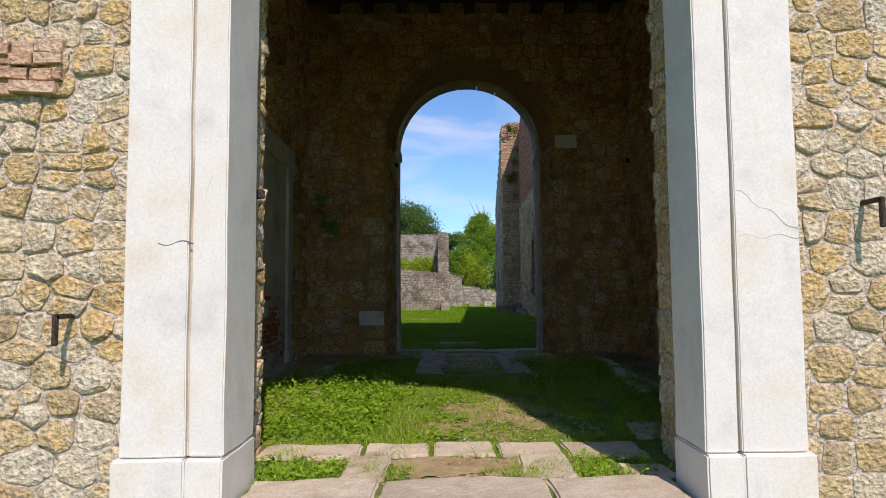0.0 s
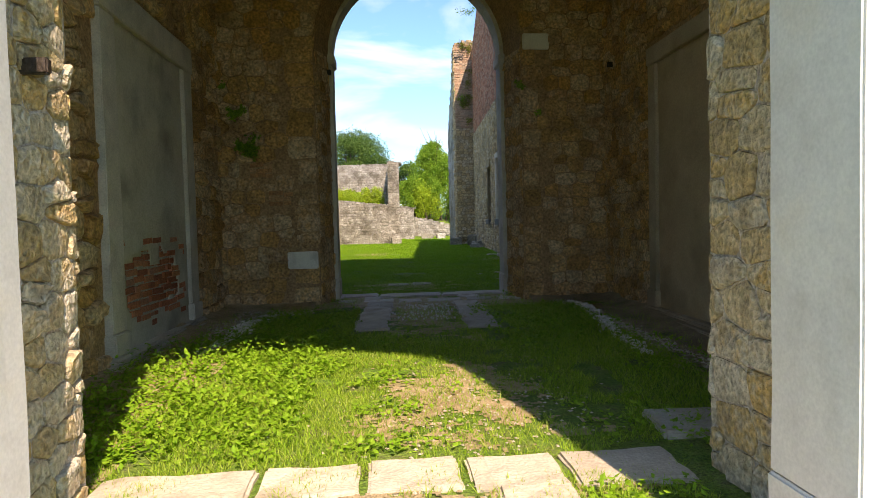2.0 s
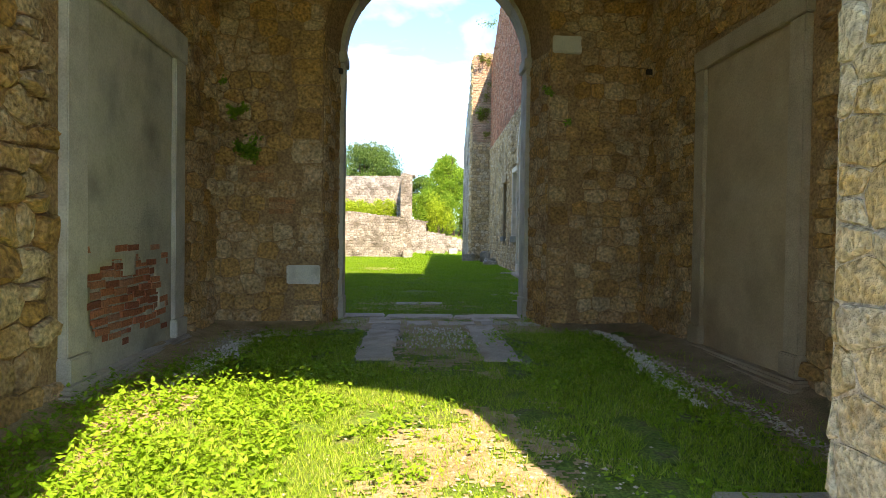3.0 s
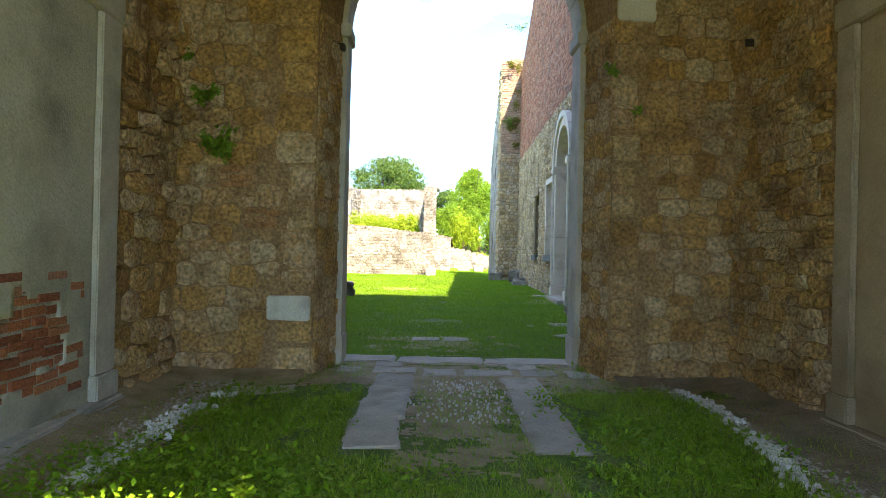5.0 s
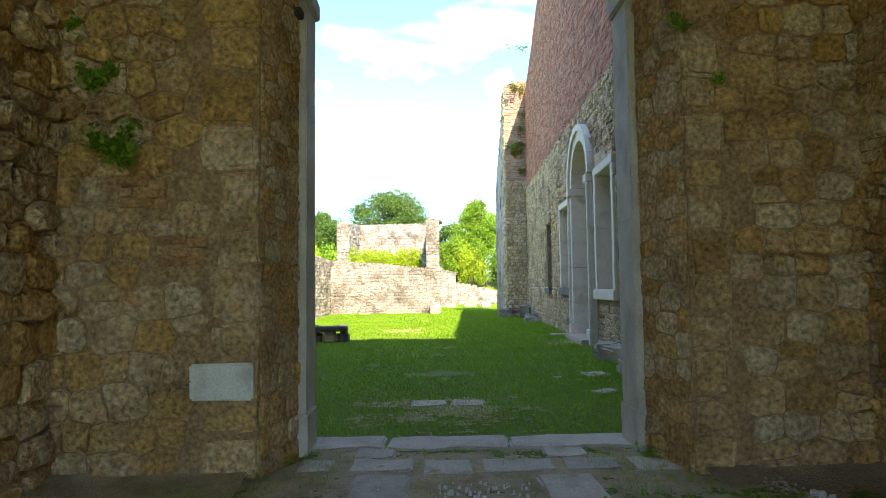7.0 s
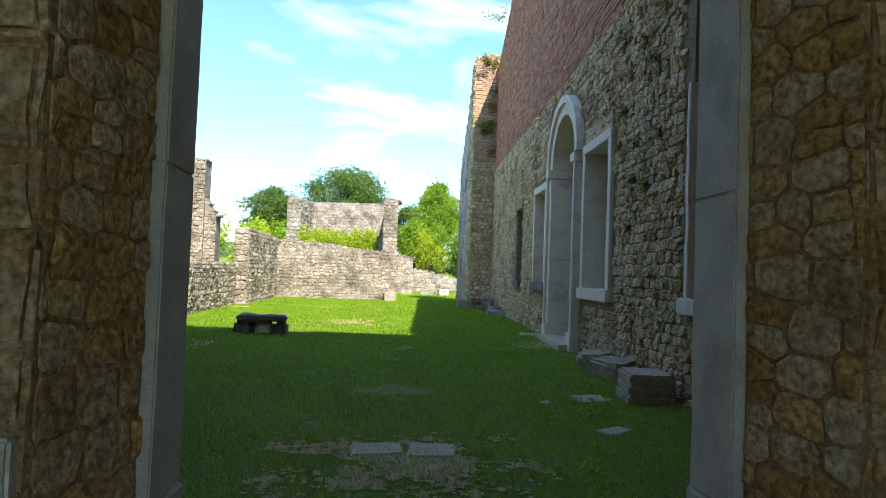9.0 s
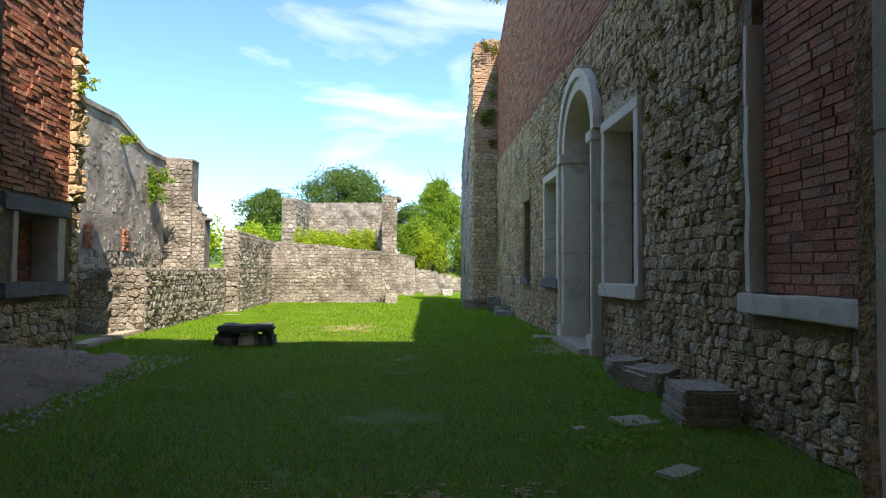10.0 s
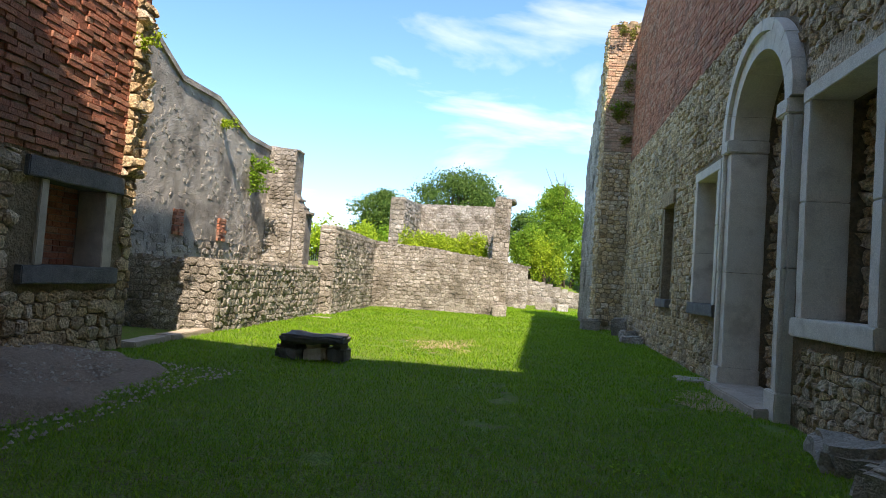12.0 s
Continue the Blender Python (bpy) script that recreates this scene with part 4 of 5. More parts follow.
# ---------- loose and laid stones ----------
def slab(name, label, x0, x1, y0, y1, z, rot=0, group="", mat=SLAB_STONE, thick=0.12, rough=0.018):
    cx, cy = (x0 + x1) / 2, (y0 + y1) / 2
    ob = thing(name, label, "paving stone", (cx, cy, z - ground_z(cx, cy) + max(ground_h(cx, cy), ground_h(x0, y1) - 0.005, ground_h(x1, y0) - 0.005)), rot, group)
    bm = bmesh.new()
    w, d = (x1 - x0) / 2, (y1 - y0) / 2
    block(bm, -w, w, -d, d, -thick, 0, 0.014, rough=rough, cuts=3)
    part("slab", bm, mat, ob)
    return ob
for xa, xb, ys in ((0.62, 0.96, (12.02, 12.62, 13.12, 13.62, 14.1)), (1.72, 2.06, (11.95, 12.6, 13.05, 13.55, 14.1))):
    for a, b in zip(ys, ys[1:]):
        k = (a - 12) * 0.035
        slab("track_slab", "worn grey stone slab of a wheel track", xa + k, xb + k, a + 0.012, b - 0.012, 0.014 + rng.uniform(-0.006, 0.006), rng.uniform(-2.5, 2.5), "wheel track slabs")
for a, b in ((0.30, 0.55), (0.62, 1.05), (1.08, 1.42), (1.45, 1.95), (1.98, 2.36), (2.40, 2.9)):
    slab("paving_slab", "broken grey paving slab in grass", a, b - 0.02, 14.18 + rng.uniform(-0.03, 0.03), 14.46, 0.014, rng.uniform(-2, 2), "slabs inside the arch")
for a, b in ((0.62, 0.9), (1.9, 2.2)):
    slab("paving_slab", "broken grey paving slab in grass", a, b, 14.5, 14.72, 0.012, rng.uniform(-4, 4), "slabs inside the arch")
for a, b in ((0.2, 0.82), (0.83, 1.7), (1.71, 2.7)):
    slab("threshold_slab", "long grey stone threshold under the inner arch", a, b - 0.01, 14.72, 15.06, 0.02, rng.uniform(-0.4, 0.4), "inner threshold")
slab("paving_slab", "flat grey slab by the passage wall", -0.42, 0.1, 13.35, 13.6, 0.012, 12, "slabs inside the arch")
for a, b in ((-0.3, 0.4), (0.41, 0.86), (0.87, 1.3), (1.31, 1.75), (1.76, 2.3)):
    slab("entrance_slab", "pale worn stone slab of the entrance paving", a, b - 0.018, 8.5 + rng.uniform(-0.02, 0.02), 8.84 + rng.uniform(-0.02, 0.03), -0.078, rng.uniform(-1.5, 1.5), "entrance paving")
for a, b, c, d in ((0.33, 0.6, 8.0, 8.48), (1.4, 1.72, 8.0, 8.48), (2.0, 2.3, 8.05, 8.3)):
    slab("entrance_slab", "pale worn stone slab of the entrance paving", a, b, c, d, -0.08, rng.uniform(-3, 3), "entrance paving")
for a, b in ((-0.14, 0.58), (0.59, 1.5), (1.51, 2.22)):
    slab("entrance_slab", "pale worn stone slab of the entrance paving", a, b - 0.012, 7.42, 7.97, -0.07, 0, "entrance paving")
slab("paving_slab", "dark flat slab in the passage weeds", 2.36, 2.95, 8.98, 9.34, -0.06, -3)
for x, y, w, d, r in ((1.12, 16.5, 0.36, 0.26, 5), (1.49, 16.46, 0.33, 0.3, -8), (3.24, 18.4, 0.34, 0.3, 10), (4.1, 24.9, 0.45, 0.4, -5), (2.71, 18.2, 0.13, 0.1, 20), (-3.0, 30.9, 0.5, 0.2, 0), (3.0, 17.1, 0.3, 0.16, 30)):
    slab("flat_stone", "flat stone lying flush in the lawn", x - w / 2, x + w / 2, y - d / 2, y + d / 2, ground_z(x, y) + 0.02, r, "stones in the lawn")
for y0, y1 in ((23.66, 24.6), (24.62, 25.9)):
    slab("threshold_slab", "pale stone sill across a wall gap", -3.72, -3.42, y0, y1, 0.09, 0, "gap threshold")

def rough_block(name, label, at, size, rz, mat, seams=False, rough=0.02, bevel=0.02):
    ob = thing(name, label, "stone block", at, rz)
    x, y, z = size
    if seams:
        courses, low = (0.10, 0.19, z + 0.05), -0.06
        for k, top in enumerate(courses):
            inset = 0.012 * k
            bm = bmesh.new()
            block(bm, -x / 2 + inset, x / 2 - inset * 0.4, -y / 2 + inset, y / 2 - inset, low, top - 0.006, bevel, rough=rough, cuts=4)
            part("course", bm, mat, ob)
            low = top - 0.002
        bm = bmesh.new()
        block(bm, -x / 2 + 0.035, x / 2 - 0.035, -y / 2 + 0.035, y / 2 - 0.035, 0.0, z + 0.02)
        part("core", bm, mat, ob)
    else:
        bm = bmesh.new()
        block(bm, -x / 2, x / 2, -y / 2, y / 2, -0.06, z, bevel, rough=rough, cuts=4)
        part("body", bm, mat, ob)
    return ob
rough_block("carved_block", "dark carved stone block lying by the wall", (3.80, 18.42, 0), (0.46, 0.62, 0.25), -8, CARVED_STONE, True, 0.006)
rough_block("boulder", "rough grey stone block lying by the wall", (3.98, 19.75, 0), (0.46, 0.62, 0.24), 24, CARVED_STONE, False, 0.05, 0.05)
rough_block("boulder", "rough grey stone block lying by the wall", (4.10, 20.8, 0), (0.48, 0.8, 0.2), -14, CARVED_STONE, False, 0.06, 0.06)
for x, y, w, h in ((4.35, 30.4, 0.5, 0.16), (4.5, 31.6, 0.4, 0.2), (4.45, 32.5, 0.35, 0.45), (3.9, 34.0, 0.5, 0.3), (3.3, 44.9, 0.7, 0.35), (2.2, 44.6, 0.5, 0.2), (1.3, 37.0, 0.45, 0.36), (4.1, 44.8, 0.5, 0.3)):
    rough_block("boulder", "pale loose stone at the foot of the wall", (x, y, ground_z(x, y)), (w, 0.45, h), rng.uniform(-15, 15), STONE_RUIN, False, 0.04, 0.04)
bench = thing("stone_bench", "low dark stone slab lying on rough boulders", "stone slab", (-1.08, 24.0, 0.04), 4)
bm = bmesh.new()
block(bm, -0.43, 0.41, -0.3, 0.3, 0.19, 0.30, 0.03, rough=0.03, cuts=5)
part("slab", bm, BLOCK_STONE, bench)
for x0, x1, h in ((-0.46, -0.12, 0.19), (-0.1, 0.2, 0.185), (0.22, 0.44, 0.19)):
    bm = bmesh.new()
    block(bm, x0, x1, -0.28, 0.28, -0.08, h, 0.06, rough=0.04, cuts=4)
    part("boulder", bm, BLOCK_STONE if x0 != -0.1 else SLAB_STONE, bench)

# gravel heap by the west wall
hv, hf, n = [], [], 60
for j in range(n + 1):
    for i in range(n + 1):
        x, y = -4.0 + 2.6 * i / n, 16.5 + 6.2 * j / n
        d = math.hypot(max(0, (x + 3.6) / 1.9), (y - 20.0) / 3.1) + 0.22 * noise.noise(Vector((x * 1.5, y * 1.5, 9))) + 0.1 * noise.noise(Vector((x * 5, y * 5, 9)))
        hv.append((x, y, ground_z(x, y) - 0.05 + 0.42 * max(0, 1 - d) ** 0.6 + 0.015 * noise.noise(Vector((x * 6, y * 6, 2)))))
for j in range(n):
    for i in range(n):
        k = j * (n + 1) + i
        hf.append((k, k + 1, k + n + 2, k + n + 1))
heap = tagged(mesh_object("gravel_heap", hv, hf, GRAVEL, smooth=True), "low pinkish gravel heap against the west wall", "gravel", kind="stuff")

# ---------- vegetation ----------
nrng = np.random.default_rng(5)
def leaves(name, centres, size, mat, parent=None, flat=0.0, pointed=True):
    """One mesh of small folded leaves at the given places."""
    n = len(centres)
    c = np.asarray(centres, float)
    s = size * nrng.uniform(0.6, 1.4, n)
    d = nrng.normal(size=(n, 3))
    d[:, 2] = d[:, 2] * (1 - flat)
    d /= np.linalg.norm(d, axis=1)[:, None]
    q = nrng.normal(size=(n, 3))
    if flat:
        q = np.cross(d, np.array([0, 0, 1.0])) + 0.25 * q
    w = q - (q * d).sum(1)[:, None] * d
    w /= np.linalg.norm(w, axis=1)[:, None]
    up = np.cross(d, w)
    p0 = c
    p1 = c + d * (0.45 * s)[:, None] + w * (0.32 * s)[:, None] + up * (0.08 * s)[:, None]
    p2 = c + d * s[:, None]
    p3 = c + d * (0.45 * s)[:, None] - w * (0.32 * s)[:, None] + up * (0.08 * s)[:, None]
    v = np.stack([p0, p1, p2, p3], 1).reshape(-1, 3)
    f = (np.arange(n) * 4)[:, None] + np.array([[0, 1, 2, 3]])
    return mesh_object(name, v.tolist(), f.tolist(), mat, parent)


def limb(bm, points, r0, r1, sides=7):
    rings = []
    for i, p in enumerate(points):
        r = r0 + (r1 - r0) * i / (len(points) - 1)
        q = points[min(i + 1, len(points) - 1)] - points[max(i - 1, 0)]
        turn = q.to_track_quat("Z", "Y").to_matrix()
        rings.append([bm.verts.new(p + turn @ Vector((r * math.cos(6.283 * k / sides), r * math.sin(6.283 * k / sides), 0))) for k in range(sides)])
    for a, b in zip(rings, rings[1:]):
        for k in range(sides):
            bm.faces.new((a[k], a[(k + 1) % sides], b[(k + 1) % sides], b[k]))


def tree(name, label, at, height, spread, mat, n, seed, leaf=0.3, bare=0, low=0.3):
    r = random.Random(seed)
    ob = thing(name, label, "tree" if height > 4 else "shrub", at)
    bm = bmesh.new()
    trunk_h = height * 0.45
    pts = [Vector((0.06 * height * math.sin(i * 0.9 + seed) * i / 5, 0.03 * height * math.cos(i + seed) * i / 5, trunk_h * i / 5 - 0.15)) for i in range(6)]
    limb(bm, pts, height * 0.03, height * 0.016)
    clumps = []
    for k in range(58):
        a = 2.4 * k + seed
        e = r.uniform(low, 1.0)
        rad = spread * math.sin(min(1, (e - low) / (1 - low) * 0.8 + 0.22) * math.pi) ** 0.6 * r.uniform(0.35, 0.9)
        tip = Vector((rad * math.cos(a), rad * math.sin(a), height * (0.12 + 0.82 * e)))
        start = pts[r.randrange(2, 6)]
        mid = start.lerp(tip, 0.5) + Vector((r.uniform(-0.2, 0.2), r.uniform(-0.2, 0.2), 0.06 * height))
        limb(bm, [start, start.lerp(mid, 0.5), mid, mid.lerp(tip, 0.5), tip], height * 0.01, height * 0.002, 5)
        clumps.append((tip, spread * r.uniform(0.22, 0.42)))
    for k in range(bare):
        a = r.uniform(0, 6.28)
        tip = Vector((0.5 * spread * math.cos(a), 0.5 * spread * math.sin(a), height * r.uniform(1.0, 1.2)))
        start = pts[-1] + Vector((0, 0, height * 0.3))
        limb(bm, [pts[-1], start, start.lerp(tip, 0.5) + Vector((r.uniform(-0.2, 0.2), 0, 0.1)), tip], height * 0.008, height * 0.002, 5)
    part("trunk", bm, BARK, ob)
    cs = []
    for _ in range(n):
        c, rad = clumps[r.randrange(len(clumps))]
        d = Vector((r.gauss(0, 1), r.gauss(0, 1), r.gauss(0, 1))).normalized() * rad * (r.uniform(0.1, 1.0) ** 0.5 if r.random() < 0.9 else r.uniform(1.0, 1.35))
        cs.append((c.x + d.x, c.y + d.y, c.z + d.z * 0.7))
    leaves("crown", cs, leaf, mat, ob)
    return ob


def bush(name, label, at, size, mat, n, seed, leaf=0.12, category="shrub"):
    """A low mound of leaves on several thin stems."""
    r = random.Random(seed)
    ob = thing(name, label, category, at)
    bm = bmesh.new()
    clumps = []
    for k in range(9):
        a, d = r.uniform(0, 6.28), r.uniform(0.1, 0.75)
        tip = Vector((size[0] * d * math.cos(a), size[1] * d * math.sin(a), size[2] * r.uniform(0.45, 0.95)))
        limb(bm, [Vector((tip.x * 0.25, tip.y * 0.25, -0.08)), Vector((tip.x * 0.5, tip.y * 0.5, tip.z * 0.55)), tip], 0.02 * size[2], 0.006 * size[2], 4)
        clumps.append((tip, r.uniform(0.28, 0.48)))
    tagged(part("stems", bm, BARK, ob), kind="stuff")
    cs = []
    for _ in range(n):
        c, k = clumps[r.randrange(9)]
        d = Vector((r.gauss(0, 1), r.gauss(0, 1), r.gauss(0, 1))).normalized() * k * r.uniform(0.2, 1.0) ** 0.5
        cs.append((c.x + d.x * size[0], c.y + d.y * size[1], max(-0.02, c.z + d.z * size[2])))
    leaves("foliage", cs, leaf, mat, ob)
    return ob


tree("tree", "dark green broad tree behind the ruined room", (-2.3, 61, 1.6), 7.4, 3.7, LEAF_DARK, 42000, 3, 0.14)
tree("tree", "dark green tree beyond the low walls", (-7.3, 60, 1.6), 5.5, 2.6, LEAF_DARK, 26000, 11, 0.14)
tree("tree", "dark green tree beyond the pier", (-14.5, 56, 1.6), 5.2, 2.0, LEAF_DARK, 9000, 17, 0.14)
tree("tree", "light green tree with bare twigs above", (4.2, 51.5, 1.4), 5.4, 1.7, LEAF_LIGHT, 28000, 23, 0.11, bare=5)
tree("tree", "dark green tree behind the shrubs", (2.6, 60, 1.6), 4.6, 1.7, LEAF_DARK, 9000, 31, 0.14)
bush("shrub", "bright green shrub on the grassy bank", (2.6, 48.6, 1.1), (1.3, 1.1, 2.6), LEAF_LIGHT, 9000, 41, 0.11)
bush("shrub", "bright green shrub on the grassy bank", (4.6, 48.4, 1.0), (1.4, 1.1, 2.6), LEAF_LIGHT, 9000, 43, 0.11)
bush("shrub", "yellow-green flowering shrub on the bank", (3.6, 47.9, 0.9), (1.3, 0.9, 2.3), LEAF_YELLOW, 6000, 47, 0.10)
bush("shrub", "bright green shrub on the grassy bank", (6.2, 47.6, 1.0), (1.2, 1.0, 1.8), LEAF_LIGHT, 2400, 53, 0.16)
for i, (x, y, z, s) in enumerate(((-2.2, 39.3, 1.5, 0.6), (-1.3, 39.6, 1.5, 0.7), (-0.4, 39.4, 1.5, 0.7), (0.35, 39.6, 1.45, 0.5), (-1.8, 40.3, 1.5, 0.75), (-0.8, 40.4, 1.5, 0.75))):
    bush("weed_clump", "yellow-green weeds growing inside the ruined room", (x, y, z), (s, 0.55, 1.2), LEAF_YELLOW, 2600, 60 + i, 0.075, "weeds")
for i, (x, y, s) in enumerate(((-7.2, 52, 1.6), (-5.6, 53, 1.5), (-9.4, 51, 1.6), (-11.5, 50, 1.4))):
    bush("shrub", "light green shrub beyond the low wall", (x, y, 1.2), (s, 1.2, 2.3), LEAF_LIGHT if i % 2 else LEAF_YELLOW, 2200, 80 + i, 0.18)
bush("shrub", "yellow-green shrub behind the low wall", (-4.5, 38.0, 0.0), (0.7, 0.6, 2.2), LEAF_YELLOW, 1800, 91, 0.12)
# raised earth inside the ruined room and the far bank
bm = bmesh.new()
block(bm, -3.0, 0.98, 37.7, 46.9, 0.0, 1.55, 0.05, rough=0.06, cuts=6)
tagged(part("ground_room", bm, SOIL, None), kind="structure")
# ferns and tufts growing out of walls
def tuft(at, size, out, n, seed, mat=LEAF_LIGHT, leaf=0.045, hang=0.3):
    ob = thing("wall_plant", "small green plant growing out of the wall", "plant", at)
    r = random.Random(seed)
    bm = bmesh.new()
    cs = []
    for k in range(9):
        tip = Vector((r.uniform(-1, 1) * size, 0, r.uniform(-hang, 1) * size)) + Vector(out) * r.uniform(0.3, 0.9) * size
        limb(bm, [Vector((0, 0, 0)) - Vector(out) * 0.03, tip * 0.5 + Vector((0, 0, 0.12 * size)), tip], 0.004, 0.0015, 4)
        for _ in range(n // 9):
            f = r.uniform(0.25, 1.05)
            cs.append(tuple(tip * f + Vector((0, 0, 0.2 * size * f * (1 - f))) + Vector((r.gauss(0, 0.12), r.gauss(0, 0.12), r.gauss(0, 0.12))) * size))
    tagged(part("stems", bm, BARK, ob), kind="stuff")
    leaves("foliage", cs, leaf, mat, ob)
tuft((-0.86, BACK_Y - 0.02, 2.40), 0.13, (0.1, -1, 0), 420, 1, LEAF_LIGHT, 0.035)
tuft((-0.80, BACK_Y - 0.02, 1.96), 0.19, (0.1, -1, 0), 700, 2, LEAF_LIGHT, 0.04)
tuft((-1.0, BACK_Y - 0.02, 2.75), 0.06, (0.1, -1, 0), 100, 3, LEAF_LIGHT, 0.03)
tuft((2.72, BACK_Y - 0.02, 2.75), 0.07, (0, -1, 0), 120, 4, LEAF_LIGHT, 0.03)
tuft((2.95, BACK_Y - 0.02, 2.4), 0.05, (0, -1, 0), 80, 5, LEAF_LIGHT, 0.03)
tuft((-5.96, 33.0, 4.0), 0.42, (1, 0, 0), 800, 6, LEAF_LIGHT, 0.09, hang=2.6)
tuft((-5.96, 31.0, 4.7), 0.25, (1, 0, 0), 250, 7, LEAF_YELLOW, 0.07)
tuft((-3.57, 23.3, 3.95), 0.2, (1, 0, 0), 250, 8, LEAF_YELLOW, 0.05)
for k, (y, z, s) in enumerate(((19.9, 3.9, 0.13), (19.6, 2.9, 0.16), (19.3, 2.35, 0.12), (20.2, 4.4, 0.14), (19.9, 1.9, 0.08), (20.1, 3.4, 0.13), (19.0, 3.7, 0.14), (18.8, 4.3, 0.16), (19.4, 4.1, 0.10), (18.9, 2.9, 0.08), (19.7, 2.5, 0.10), (20.3, 3.0, 0.09))):
    tuft((right_x(y) - 0.03, y, z), s, (-0.45, 0, 0), 520, 20 + k, MOSS, 0.018, hang=1.6)
for k, (x, z, s) in enumerate(((4.72, 6.6, 0.3), (4.6, 7.2, 0.24), (4.75, 7.7, 0.26), (4.5, 6.3, 0.2), (4.35, 6.35, 0.2), (4.68, 5.6, 0.2), (4.6, 8.8, 0.28), (4.4, 8.85, 0.2))):
    tuft((x, 34.27, z), s, (0, -0.5, 0), 300, 60 + k, MOSS, 0.05, hang=1.4)
for k, (y, z) in enumerate(((33.9, 6.4), (33.0, 9.9))):
    tuft((right_x(y) - 0.05 if k else 4.5, y if k else 34.25, z), 0.45, (-1, -0.3, 0), 200, 30 + k, LEAF_LIGHT, 0.06)

# lawn blades, one mesh
def lawn(n, x0, x1, y0, y1, h, w, keep):
    x, y = nrng.uniform(x0, x1, n), nrng.uniform(y0, y1, n)
    ok = np.array([keep(a, b) for a, b in zip(x, y)])
    x, y = x[ok], y[ok]
    z = np.array([ground_h(a, b) for a, b in zip(x, y)]) - 0.01
    k = len(x)
    a, hh, lean = nrng.uniform(0, 6.283, k), h * nrng.uniform(0.5, 1.5, k), nrng.uniform(0.3, 1.5, k)
    dx, dy = np.cos(a), np.sin(a)
    p0 = np.stack([x - dy * w, y + dx * w, z], 1)
    p1 = np.stack([x + dy * w, y - dx * w, z], 1)
    p2 = np.stack([x + dx * hh * lean, y + dy * hh * lean, z + hh], 1)
    return np.stack([p0, p1, p2], 1).reshape(-1, 3)
def patchy(x, y, lo=-0.25, f=1.1):
    return noise.noise(Vector((x * f, y * f, 4.2))) + 0.5 * noise.noise(Vector((x * f * 4, y * f * 4, 1.2))) > lo
def passage_keep(x, y):
    worn = math.hypot((x - 1.35 - 0.03 * (y - 9)) / 0.55, (y - 9.6) / 1.3) < 1 and rng.random() < 0.55
    centre = 1.0 < x < 1.7 and 11.5 < y < 14.6 and rng.random() < 0.75
    edge = (x < -0.5 or x > 3.15) and (y > 11 or x > 3.15) and rng.random() < 0.9 or y > 13.55 and rng.random() < 0.8
    slabs = (y < 8.9 and -0.3 < x < 2.4 and not patchy(x, y, 0.05, 2.2)) or (11.9 < y < 14.7 and (0.62 < x < 1.05 or 1.72 < x < 2.15))
    return PASS_X0 < x < PASS_X1 and not worn and not edge and not slabs and not centre and patchy(x, y, -0.35) and (y > 8.7 or -0.2 < x < 2.3)
def court_keep(x, y):
    if x > right_x(y) - 0.08 or (y < 23.7 and x < LW_X + 0.1):
        return False
    if x < -1.9 and y < 22.5 and math.hypot((x + 3.6) / 1.9, (y - 20) / 3.1) < 0.9:
        return False
    return patchy(x, y, -0.6)
blades = lawn(230000, PASS_X0, PASS_X1, 8.0, 14.7, 0.042, 0.0036, passage_keep)
tagged(mesh_object("grass", blades.tolist(), np.arange(len(blades)).reshape(-1, 3).tolist(), GRASS_DRY), "sparse yellow-green grass on the passage floor", "grass", kind="stuff")
blades = np.concatenate([
    lawn(210000, -3.7, 4.4, 15.15, 22.5, 0.034, 0.004, court_keep),
    lawn(110000, -3.7, 4.8, 22.5, 31, 0.04, 0.007, court_keep),
    lawn(70000, -3.4, 5.0, 31, 46, 0.045, 0.012, court_keep)])
grass = tagged(mesh_object("grass", blades.tolist(), np.arange(len(blades)).reshape(-1, 3).tolist(), GRASS), "short green lawn grass with worn patches", "grass", kind="stuff")
# broad-leaved weeds
def weed_places(n, x0, x1, y0, y1, keep):
    out = []
    while len(out) < n:
        x, y = rng.uniform(x0, x1), rng.uniform(y0, y1)
        if keep(x, y):
            z = ground_h(x, y)
            for _ in range(rng.randrange(4, 9)):
                out.append((x + rng.gauss(0, 0.03), y + rng.gauss(0, 0.03), z + rng.uniform(0.0, 0.06)))
    return out
spots = weed_places(7500, -1.0, 0.45, 9.0, 11.9, lambda x, y: rng.random() < 0.95 - 0.55 * max(0, x + 0.2) and patchy(x, y, -0.5, 1.6))
spots += weed_places(2600, 0.2, 1.6, 9.0, 11.8, lambda x, y: rng.random() < (1.6 - x) * 0.6 and patchy(x, y, 0.05, 2.6))
spots += weed_places(2200, 2.0, 3.4, 8.9, 12.5, lambda x, y: patchy(x, y, 0.0, 1.5))
spots += weed_places(1800, 1.9, 3.1, 11.0, 13.9, lambda x, y: patchy(x, y, 0.05, 1.8))
spots += weed_places(1500, -0.6, 0.6, 11.6, 13.6, lambda x, y: patchy(x, y, 0.05, 1.8))
spots += weed_places(420, -0.25, 0.3, 8.02, 8.45, lambda x, y: True)
spots += weed_places(260, 1.75, 2.25, 8.0, 8.5, lambda x, y: True)
spots += weed_places(160, 2.2, 3.1, 7.25, 7.45, lambda x, y: True)
spots += weed_places(300, -0.1, 0.25, 14.45, 14.75, lambda x, y: True)
spots += weed_places(250, 2.55, 2.95, 14.4, 14.7, lambda x, y: True)
